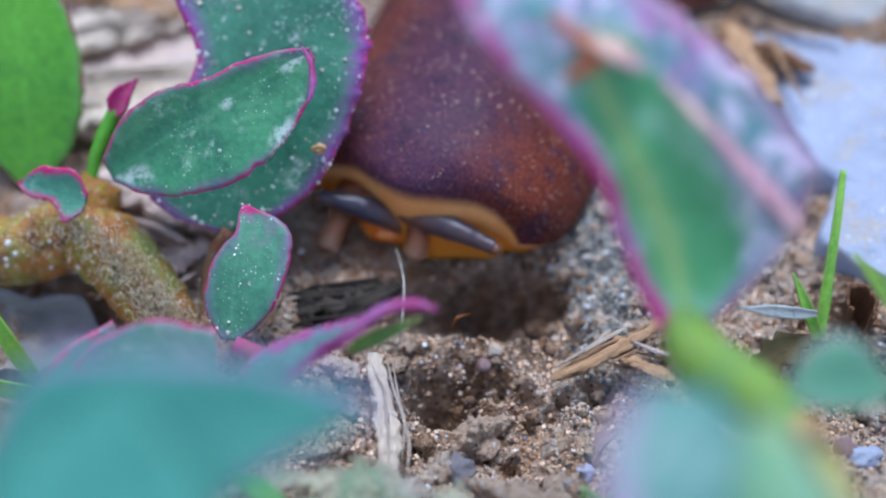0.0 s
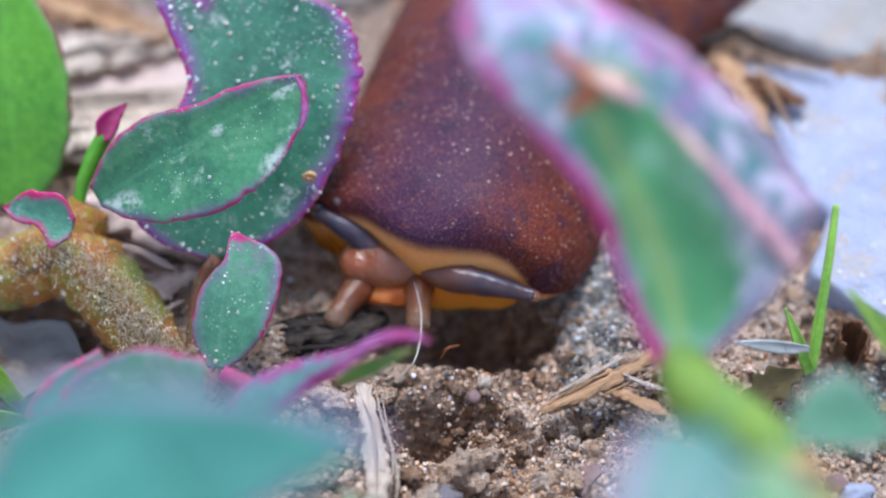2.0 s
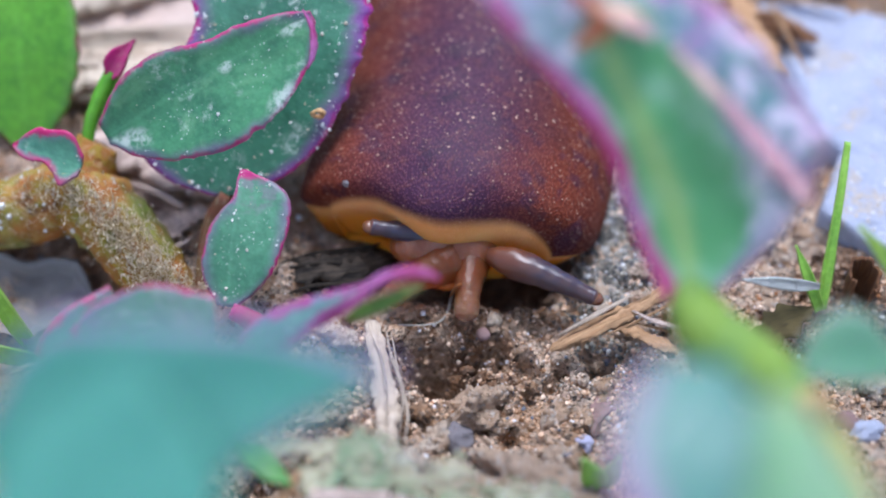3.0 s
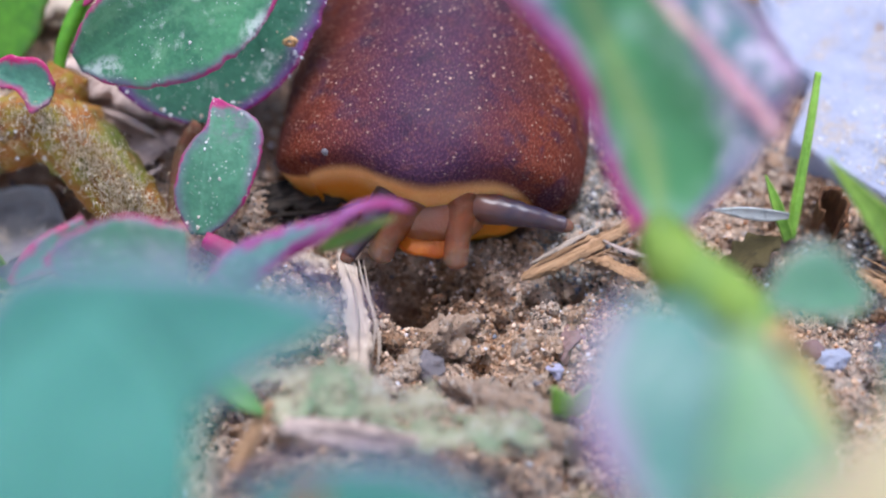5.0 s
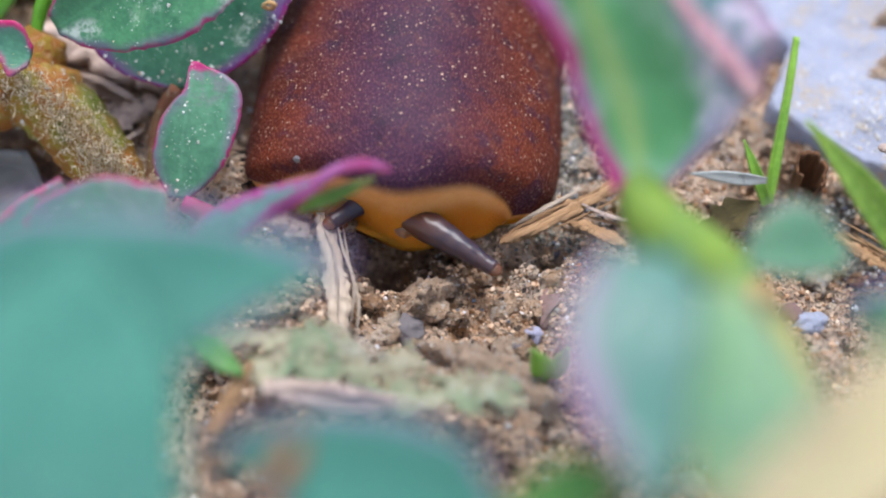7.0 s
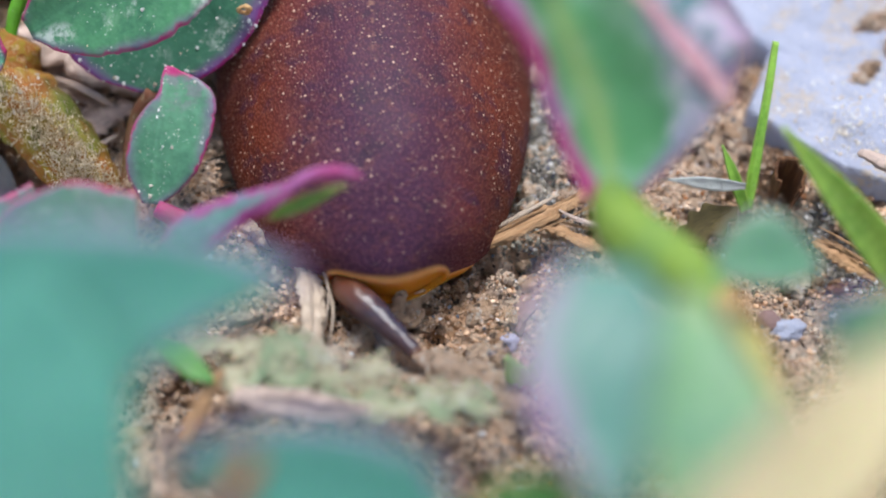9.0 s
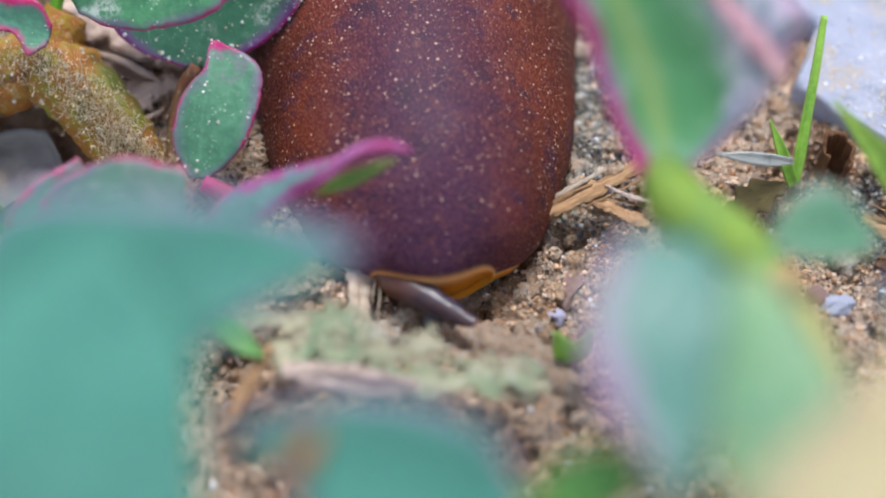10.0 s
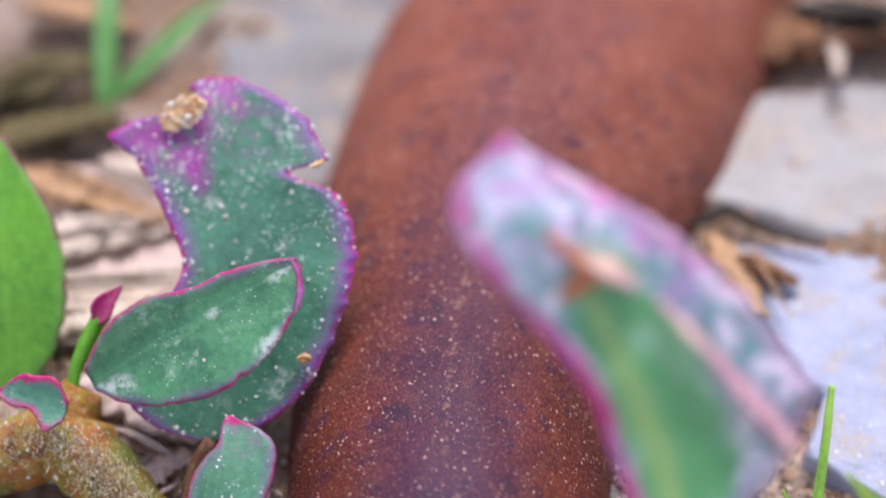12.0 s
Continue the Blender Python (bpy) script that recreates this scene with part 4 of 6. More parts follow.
def build_left_plant():
    p = plant("spurge_plant", "low herb with teal leaves rimmed in magenta")
    label = "teal leaf with magenta rim"
    stem = under("stem", tube("stem", [V(-57.75, 0.34, 4.35), V(-46.29, -5.59, 1.69), V(-38.87, -5.11, 3.47), V(-34.08, -8.40, 1.85), V(-30.10, -12.78, -0.75), V(-28.64, -14.84, -3.00)], [2.6, 3.1, 3.5, 3.3, 2.8, 2.0], mat_stem, 24, 90, 0.12, 1.0, True, 1), p, "thick brown hairy stem dusted with sand")
    dust(stem, 900, 7, 0.3)
    under("branch", tube("branch", [V(-38.87, -5.49, 3.13), V(-37.86, -3.22, 5.17), V(-36.74, -1.52, 6.71)], [3.6, 2.9, 1.9], mat_stem, 16, 20, 0.15, 1.0, True, 2), p)
    fuzz(p, V(-45.42, -7.56, 3.96), V(-38.15, -7.10, 5.72), V(-33.44, -10.34, 4.15), V(-29.53, -14.28, 1.94))
    # big eaten leaf standing behind
    big = under("leaf", blade("leaf", V(-24.93, -6.08, 4.73), V(-25.29, 21.49, 24.32), (1.4, 4.2, 5.5, 6.6, 7.2, 7.8, 7.9, 7.6, 7.3, 7.0, 6.6, 6.0, 5.3, 4.7, 4.1, 3.6, 3.2, 2.8, 2.6, 2.7, 3.0, 3.4, 3.8, 4.1, 4.5, 4.9, 5.4, 5.9, 6.4, 7.0, 7.6, 8.8, 9.8, 8.6, 7.4, 4.0, 2.0, 1.9, 2.6, 1.2), (2.4, 3.9, 5.6, 6.8, 7.8, 8.5, 9.2, 9.7, 10.1, 10.5, 11.0, 11.4, 11.7, 12.1, 12.4, 12.6, 12.7, 12.9, 13.0, 13.0, 13.0, 12.9, 12.9, 12.5, 12.2, 11.7, 10.3, 8.2, 7.0, 10.4, 10.2, 9.8, 9.4, 9.0, 8.1, 7.3, 6.2, 5.0, 3.4, 2.0), mat_leaf_big, cup=0.12, bend=0.03, ripple=0.6, seed=1, nu=150), p, "eaten teal leaf with magenta rim and brown notch")
    dust(big, 1300, 1, 0.24, (0.6, 0.95))
    under("leaf_stalk", tube("leaf_stalk", [V(-24.82, -6.44, 4.97), V(-26.40, -7.65, 2.53), V(-26.93, -11.29, 0.60), V(-27.24, -14.98, -2.00)], [0.7, 0.7, 0.6, 0.5], mat_stalk_red, 10, 20, 0.15), p, "thin reddish leaf stalk")
    under("scab", crust("scab", V(-28.05, 16.96, 23.62), V(2.0, 0.5, 0.9), V(0.5, -0.8, -1.0), 150, 8), p, "dry orange eaten edge")
    under("scab", tube("scab", [V(-16.2, 11.6, 21.7), V(-15.5, 11.8, 21.85), V(-14.9, 12.05, 22.05)], [0.25, 0.4, 0.2], mat_scab, 8, 16, 0.5, 0.5), p, "dry orange eaten edge")
    ring = [V(-16.45, -1.89, 10.81) + V(0.5 * math.cos(k * 0.7), 0.1, 0.38 * math.sin(k * 0.7)) for k in range(9)]
    under("bite_mark", tube("bite_mark", ring, [0.25, 0.3, 0.2, 0.3, 0.22, 0.3], mat_scab, 8, 40, 0.5, 0.7), p, "orange ring of a small bite")
    # leaf in front of it
    mid = under("leaf", blade("leaf", V(-34.99, -4.06, 10.18), V(-16.47, 0.42, 20.39), (1.4, 2.4, 3.2, 3.7, 3.8, 3.8, 3.4, 2.9, 2.5, 2.5, 2.2, 1.8, 1.3, 0.5), (0.9, 2.8, 3.9, 5.0, 5.5, 6.1, 6.5, 6.6, 6.4, 6.1, 5.5, 4.5, 3.1, 0.6), mat_leaf_mid, cup=0.25, bend=0.04, ripple=0.4, seed=2, nu=48), p, label)
    dust(mid, 30, 2, 0.30, (0.05, 0.3))
    under("leaf_edge", tube("leaf_edge", [V(-17.13, -0.04, 21.50), V(-16.33, -1.32, 20.75), V(-16.11, -2.95, 19.68), V(-16.63, -4.19, 18.57)], [0.1, 0.28, 0.3, 0.08], mat_fold, 12, 40, 0.35, 0.6), mid, "thick pink rolled edge")
    # rolled young leaf
    under("young_leaf", tube("young_leaf", [V(-37.52, -2.58, 7.10), V(-37.01, -0.51, 8.96), V(-35.70, 1.74, 10.99), V(-34.59, 3.06, 12.17)], [0.5, 0.65, 0.75, 0.6], mat_leaf_bright, 12, 24, 0.1), p, "rolled green young leaf")
    under("bud", blade("bud", V(-35.4, 2.0, 11.5), V(-33.1, 4.5, 13.7), (0.5, 1.1, 1.2, 1.0, 0.5, 0.1), (0.5, 0.9, 0.8, 0.5, 0.3, 0.1), mat_bud, cup=0.5, bend=0.05, ripple=0.5, thick=0.6, seed=24), p, "magenta leaf tip")
    under("young_leaf", blade("young_leaf", V(-37.53, 2.27, 6.08), V(-31.50, 7.46, 9.41), (0.3, 1.0, 0.8, 0.3), (0.3, 1.0, 0.8, 0.3), mat_leaf_bright), p, "rolled green young leaf")
    # leaf at the far end
    under("leaf", blade("leaf", V(-44.56, 1.61, 1.45), V(-46.40, 20.24, 18.23), (1, 4, 6, 6, 5, 3, 0.5), (1, 4.2, 5.8, 5.9, 5.0, 2.8, 0.4), mat_leaf_bright, cup=0.15, bend=0.05, seed=3), p, "bright green leaf with thin red rim")
    # small cupped leaf at the node
    under("leaf", blade("leaf", V(-37.06, -6.46, 8.90), V(-43.33, -4.37, 9.41), (1.0, 2.2, 1.3, 0.7, 0.9, 0.8, 0.2), (1.0, 2.4, 2.6, 2.3, 2.2, 1.4, 0.2), mat_leaf_node, cup=0.35, bend=0.06, seed=4), p, label)
    # small upright leaf
    low = under("leaf", blade("leaf", V(-23.57, -18.60, 4.67), V(-22.50, -8.87, 11.20), (0.8, 1.4, 2.0, 2.3, 2.4, 2.3, 2.2, 2.1, 1.7, 1.2, 0.5, 0.3, 0.3, 0.1), (0.9, 2.0, 2.8, 3.5, 3.9, 4.2, 4.4, 4.6, 4.7, 4.7, 4.6, 4.2, 3.0, 0.6), mat_leaf_small, cup=0.2, bend=0.06, seed=5), p, label)
    dust(low, 70, 3, 0.20)
    under("leaf_stalk", tube("leaf_stalk", [V(-23.09, -18.90, 4.52), V(-21.42, -19.53, 3.94), V(-19.75, -20.60, 2.98), V(-18.73, -21.10, -2.00)], [0.7, 0.9, 0.9, 0.7], mat_bud, 10, 20, 0.15), p, "pink leaf stalk")
    # folded leaf that reaches over the slug's path
    under("leaf", blade("leaf", V(-21.84, -28.71, 10.48), V(-7.87, -26.23, 18.77), (0.5, 1.9, 2.1, 1.7, 1.1, 0.5, 0.2), (0.3, 1.6, 1.4, 0.9, 0.5, 0.4, 0.2), mat_leaf_edge, face=(-0.1, -0.6, 0.8), cup=-0.25, bend=0.05, ripple=0.3, seed=6, size=0.95), p, "folded leaf with broad magenta edge")
    under("leaf_edge", tube("leaf_edge", [V(-17.45, -28.40, 12.78), V(-14.25, -28.12, 14.78), V(-11.70, -27.61, 16.59), V(-9.73, -27.02, 18.46), V(-7.81, -26.95, 19.46), V(-6.10, -27.08, 19.62), V(-4.92, -27.39, 19.34)], [0.15, 0.35, 0.5, 0.65, 0.65, 0.5, 0.15], mat_fold, 14, 50, 0.2, 0.6), p, "thick magenta leaf edge")
    under("leaf_underside", blade("leaf_underside", V(-12.64, -27.29, 13.78), V(-6.36, -26.65, 17.45), (0.2, 0.7, 0.8, 0.6, 0.2), (0.2, 0.5, 0.6, 0.4, 0.2), mat_underside, cup=-0.2, seed=22), p, "bright green underside")
    # leaf lying behind the broad one
    under("leaf", blade("leaf", V(-22.20, -29.17, 14.75), V(-33.76, -27.85, 13.44), (2.2, 2.2, 2.3, 2.3, 2.2, 1.8, 1.4, 1.1, 0.3), (3.0, 3.1, 3.5, 3.7, 3.5, 3.0, 2.4, 1.6, 0.3), mat_leaf_small, cup=0.1, bend=0.05, seed=7), p, label)
    under("leaf", blade("leaf", V(-31.02, -23.22, 10.71), V(-37.83, -26.41, 8.26), (1.3, 1.3, 1.3, 1.1, 0.9, 0.6, 0.3), (1.8, 1.8, 1.9, 1.9, 1.6, 1.1, 0.4), mat_leaf_node, cup=0.15, bend=0.05, seed=17), p, "small pale green leaf with a faint rim")
    # broad leaves nearest the lens
    under("leaf", blade("leaf", V(-27.29, -60.96, 46.12), V(-6.04, -57.63, 49.12), (2, 6.4, 7.6, 6.8, 6.0, 4.6, 2.8, 0.4), (2, 7, 7.5, 7.0, 5.0, 3.2, 2.0, 0.4), mat_leaf_plain, cup=0.05, bend=0.05, seed=8, size=0.774), p, "broad plain blue-green leaf")
    under("leaf", blade("leaf", V(-20.30, -74.13, 37.91), V(-19.86, -57.63, 50.33), (3, 8, 9, 9, 8, 5, 0.6), (3, 7.5, 8.0, 7.6, 7.4, 5, 0.6), mat_leaf_rimless, cup=0.08, bend=0.05, seed=9, size=0.774), p, "broad plain blue-green leaf")
    under("leaf", blade("leaf", V(2.29, -65.90, 36.83), V(-13.37, -63.46, 40.24), (1, 3.4, 4.2, 4.0, 3.2, 1.6, 0.4), (1, 3.5, 4.2, 4.2, 3.6, 2.2, 0.4), mat_leaf_plain, cup=0.1, bend=0.06, seed=10, size=1.0), p, "broad plain blue-green leaf")
    under("young_leaf", tube("young_leaf", [V(-10.13, -65.92, 39.33), V(-9.25, -64.83, 40.31), V(-8.37, -63.84, 41.20)], [0.5, 0.7, 0.3], mat_blotch, 12, 20, 0.1), p, "rolled rust-brown young leaf")
    for path in ([V(-27.29, -61.39, 45.73), V(-39.18, -46.59, 22.64), V(-50.58, -28.82, 0.00)], [V(-20.30, -74.13, 37.91), V(-30.06, -62.84, 16.08), V(-42.67, -44.29, 0.00)], [V(2.29, -65.90, 36.83), V(5.34, -56.66, 17.61), V(9.26, -46.66, -0.00)]):
        under("leaf_stalk", tube("leaf_stalk", path, [0.9, 0.9, 0.8], mat_stalk, 10, 20, 0.1), p)


def build_right_plant():
    p = plant("spurge_plant", "herb with lilac-green leaves on a yellow-green stalk")
    under("stem", tube("stem", [V(12.70, -31.03, 24.52), V(13.73, -35.14, 23.98), V(16.46, -38.36, 24.09), V(18.51, -40.91, 24.70), V(20.27, -43.39, 23.5), V(24.5, -42.0, 12.0), V(28.84, -37.19, -2.00)], [1.4, 2.1, 2.3, 1.9, 1.4, 1.2, 1.2], mat_stalk, 16, 50, 0.08), p, "yellow-green stalk")
    under("leaf", blade("leaf", V(12.86, -33.62, 23.88), V(0.88, -15.99, 47.81), (1.2, 1.4, 1.6, 1.7, 1.6, 1.6, 1.5, 1.6, 1.9, 2.4, 3.1, 3.8, 4.6, 5.3, 5.8, 5.7, 4.4, 0.3), (1.6, 6.4, 9.4, 11.6, 12.8, 12.8, 12.2, 11.6, 11.0, 10.3, 9.3, 8.4, 7.2, 5.8, 4.2, 2.7, 1.2, 0.2), mat_leaf_mottled, cup=0.06, bend=0.02, ripple=0.8, seed=11, nu=72), p, "mottled lilac and green leaf with magenta rim")
    under("vein", tube("vein", [V(11.15, -23.92, 39.69), V(14.08, -25.79, 37.33), V(17.28, -27.82, 34.43), V(20.70, -30.11, 31.29)], [0.3, 0.8, 0.95, 1.25, 1.0], mat_vein, 12, 40, 0.55, 0.3), p, "orange-pink vein")
    under("blotch", tube("blotch", [V(3.50, -21.26, 43.43), V(5.09, -22.27, 42.52), V(6.24, -23.05, 41.68), V(5.48, -23.77, 40.90), V(4.42, -24.43, 40.17)], [0.4, 0.8, 1.0, 0.8, 0.3], mat_blotch, 12, 24, 0.5, 0.4), p, "dry rust-brown blotch")
    under("bleached_patch", tube("bleached_patch", [V(6.32, -22.47, 42.07), V(7.84, -23.03, 41.57), V(9.57, -23.73, 40.66)], [0.8, 1.5, 0.6], mat_cream, 12, 20, 0.6, 0.3), p, "bleached cream patch")
    under("leaf", blade("leaf", V(18.73, -43.47, 30.31), V(25.48, -43.26, 30.50), (1.4, 3.0, 3.7, 4.1, 3.7, 3.1, 1.7, 0.5), (0.5, 0.8, 1.1, 1.3, 1.3, 1.2, 0.9, 0.5), mat_leaf_soft, seed=12, size=0.950), p, "small round green leaf")
    under("leaf", blade("leaf", V(10.21, -54.32, 45.41), V(9.61, -69.26, 41.84), (2.1, 3.2, 3.4, 3.3, 2.8, 2.5, 2.3, 2.0, 1.4, 0.5), (3.0, 4.3, 5.1, 5.4, 5.4, 4.8, 3.7, 2.0, 0.7, 0.3), mat_leaf_pale, cup=0.1, bend=0.05, ripple=0.6, seed=13, size=0.860), p, "pale blue-green leaf with lilac rim")
    under("leaf", blade("leaf", V(14.45, -55.01, 43.84), V(14.73, -69.00, 42.06), (1.2, 2.1, 2.9, 3.8, 4.6, 4.8, 4.4, 3.4, 2.2, 0.9), (1.0, 1.8, 2.3, 2.9, 3.1, 3.2, 3.4, 3.1, 2.9, 0.8), mat_leaf_front, cup=0.1, bend=0.05, ripple=0.6, seed=14, size=0.860), p, "pale blue-green leaf with lilac rim")
    under("leaf", blade("leaf", V(32.35, -52.03, 34.79), V(22.91, -51.82, 37.40), (1, 2.6, 2.8, 2.2, 0.5), (1, 2.6, 2.8, 2.2, 0.5), mat_leaf_plain, seed=15, size=0.810), p, "small round green leaf")
    under("leaf_stalk", tube("leaf_stalk", [V(32.35, -52.03, 34.79), V(38.64, -44.41, 19.22), V(46.41, -35.63, -2.00)], [0.7, 0.7, 0.7], mat_stalk, 10, 16), p)
    under("leaf_stalk", tube("leaf_stalk", [V(17.55, -40.61, 24.92), V(20.11, -43.11, 25.56), V(21.67, -48.45, 26.60), V(22.6, -51.5, 26.9)], [0.9, 1.1, 1.0, 0.6], mat_stalk_tan, 12, 24, 0.15), p, "tan-yellow leaf stalk")
    under("leaf", blade("leaf", V(30.15, -53.22, 38.94), V(23.58, -55.11, 37.86), (1, 2.6, 3.0, 2.6, 0.5), (1, 2.6, 3.0, 2.4, 0.5), mat_leaf_front, seed=18, size=0.900), p, "small round green leaf")
    under("leaf_stalk", tube("leaf_stalk", [V(30.15, -53.22, 38.94), V(36.0, -44.5, 18.0), V(40.0, -38.0, -2.0)], [0.7, 0.7, 0.7], mat_stalk, 10, 16), p)
    under("leaf", blade("leaf", V(3.13, -65.46, 36.70), V(8.83, -63.80, 37.90), (0.6, 1.6, 2.0, 1.7, 0.5), (0.6, 1.6, 2.0, 1.7, 0.5), mat_grass_dark, seed=19, size=0.920), p, "bright green leaf near the soil")
    under("leaf_stalk", tube("leaf_stalk", [V(3.13, -65.46, 36.70), V(5.0, -56.0, 16.0), V(9.0, -46.0, -1.0)], [0.5, 0.6, 0.6], mat_stalk, 10, 16), p)
    q = tagged(new("fallen_leaf"), "blurred yellow withered leaf near the lens", "leaf")
    under("blade", blade("blade", V(12.34, -73.81, 44.76), V(24.79, -63.97, 53.62), (1.5, 4, 4.4, 4.2, 3, 0.5), (1.5, 4, 4.4, 4.2, 3, 0.5), mat_leaf_yellow, seed=16, size=0.739), q)
    under("leaf_stalk", tube("leaf_stalk", [V(12.34, -73.81, 44.76), V(14.97, -63.29, 21.06), V(17.37, -52.98, -1.00)], [0.7, 0.7, 0.7], mat_leaf_yellow, 10, 16), q)


def build_grass():
    g = tagged(new("grass_tuft"), "small bright green grass shoot", "grass")
    under("blade", blade("blade", V(27.83, -13.98, -1.00), V(29.96, -3.31, 9.13), (0.5, 0.55, 0.48, 0.42, 0.38, 0.3), (0.5, 0.55, 0.48, 0.42, 0.38, 0.3), mat_grass, cup=0.5, bend=0.02, thick=0.3), g)
    under("blade", blade("blade", V(27.71, -14.17, -1.00), V(25.35, -10.71, 3.81), (0.5, 0.55, 0.45, 0.1), (0.5, 0.55, 0.45, 0.1), mat_grass, cup=0.5, bend=0.05), g)
    under("dry_blade", blade("dry_blade", V(27.21, -13.83, 2.00), V(20.08, -16.77, 6.43), (0.3, 0.6, 0.5, 0.1), (0.3, 0.5, 0.5, 0.1), mat_white, cup=0.3, bend=0.08), g, "dry white blade")
    h = tagged(new("grass_clump"), "broad green grass blade bent over the soil", "grass")
    under("blade", blade("blade", V(42.07, -24.63, -2.00), V(27.06, -21.96, 19.25), (1.2, 1.5, 1.6, 1.2, 0.2), (1.2, 1.5, 1.6, 1.2, 0.2), mat_grass_olive, cup=0.4, bend=0.10), h)
    under("blade", blade("blade", V(42.92, -25.21, -2.00), V(41.52, -8.51, 0.41), (0.8, 1.0, 0.8, 0.2), (0.8, 1.0, 0.8, 0.2), mat_grass_olive, cup=0.4, bend=0.08), h)
    m = tagged(new("grass_tuft"), "thin bright grass blades beside the broad leaf", "grass")
    under("blade", blade("blade", V(-41.15, -17.84, -4.00), V(-45.51, -14.92, 8.09), (0.6, 0.8, 0.7, 0.2), (0.6, 0.8, 0.7, 0.2), mat_grass, cup=0.4), m)
    under("blade", blade("blade", V(-41.10, -18.14, -4.00), V(-47.73, -21.80, 4.59), (0.6, 0.8, 0.7, 0.2), (0.6, 0.8, 0.7, 0.2), mat_grass, cup=0.4), m)
    k = tagged(new("grass_tuft"), "pair of green grass blades by a pale stone", "grass")
    under("blade", blade("blade", V(-43.39, 46.75, -1.00), V(-43.94, 67.81, 8.58), (0.9, 1.3, 1.2, 0.3), (0.9, 1.3, 1.2, 0.3), mat_grass_dark, cup=0.4), k)
    under("blade", blade("blade", V(-44.00, 48.76, -1.00), V(-30.90, 63.45, 4.65), (0.9, 1.1, 1.1, 0.3), (0.9, 1.1, 1.1, 0.3), mat_grass_dark, cup=0.4), k)


build_left_plant()
build_right_plant()
build_grass()


# ---- stones, straw and litter ----
def stone(at, size, mat, seed, label, turn=0, tilt=0, group="", rough=0.2, sink=1.0, sub=4, angular=0.8):
    ob = new("stone", rock("stone", *size, mat, seed, rough, sub, angular))
    x, y = at.x, at.y
    ob.matrix_world = pose(x, y, ground_height(x, y) - sink * 0.001, tilt, 0, turn)
    return tagged(ob, label, "stone", group)


def slab(corners, thick, mat, seed, label, rough=0.5):
    """A flat broken stone with the given corners on the ground; thick in mm."""
    mid = sum(corners, Vector()) / len(corners)
    na, nr = 96, 26
    verts, faces = [], []
    for i in range(nr):
        for j in range(na):
            t = 2 * math.pi * j / na
            d = Vector((math.cos(t), math.sin(t), 0))
            reach = 1.0
            for a, b in zip(corners, corners[1:] + corners[:1]):
                e, f = b - a, a - mid
                den = d.x * e.y - d.y * e.x
                if abs(den) > 1e-12:
                    k, m = (f.x * e.y - f.y * e.x) / den, (f.x * d.y - f.y * d.x) / den
                    if k > 0 and -1e-6 <= m <= 1 + 1e-6:
                        reach = min(reach, k)
            reach *= 1 + 0.022 * noise.noise(d * 6 + Vector((seed, 0, 0)))
            if i < nr - 4:
                r, z = (i / (nr - 5)) ** 0.8 * 0.93, thick
            else:
                k = i - (nr - 5)
                r, z = 0.93 + 0.02 * k, thick * (1 - (k / 4) ** 1.7) - (4 if k == 4 else 0)
            q = mid + d * (reach * r)
            z += rough * (noise.noise(q * 130 + Vector((seed, 0, 0))) + 0.5 * noise.noise(q * 420)) * (1 if i < nr - 1 else 0)
            verts.append((q.x - mid.x, q.y - mid.y, z * 0.001))
            if i:
                k = (j + 1) % na
                faces.append(((i - 1) * na + j, i * na + j, i * na + k, (i - 1) * na + k))
    faces.append(tuple(range(na)))
    ob = new("stone", mesh_of("stone", verts, faces, [mat]))
    ob.location = (mid.x, mid.y, 0)
    if mat is mat_quartz:
        dust(ob, 2200, seed, 0.2, None, 0.7)
    return tagged(ob, label, "stone")


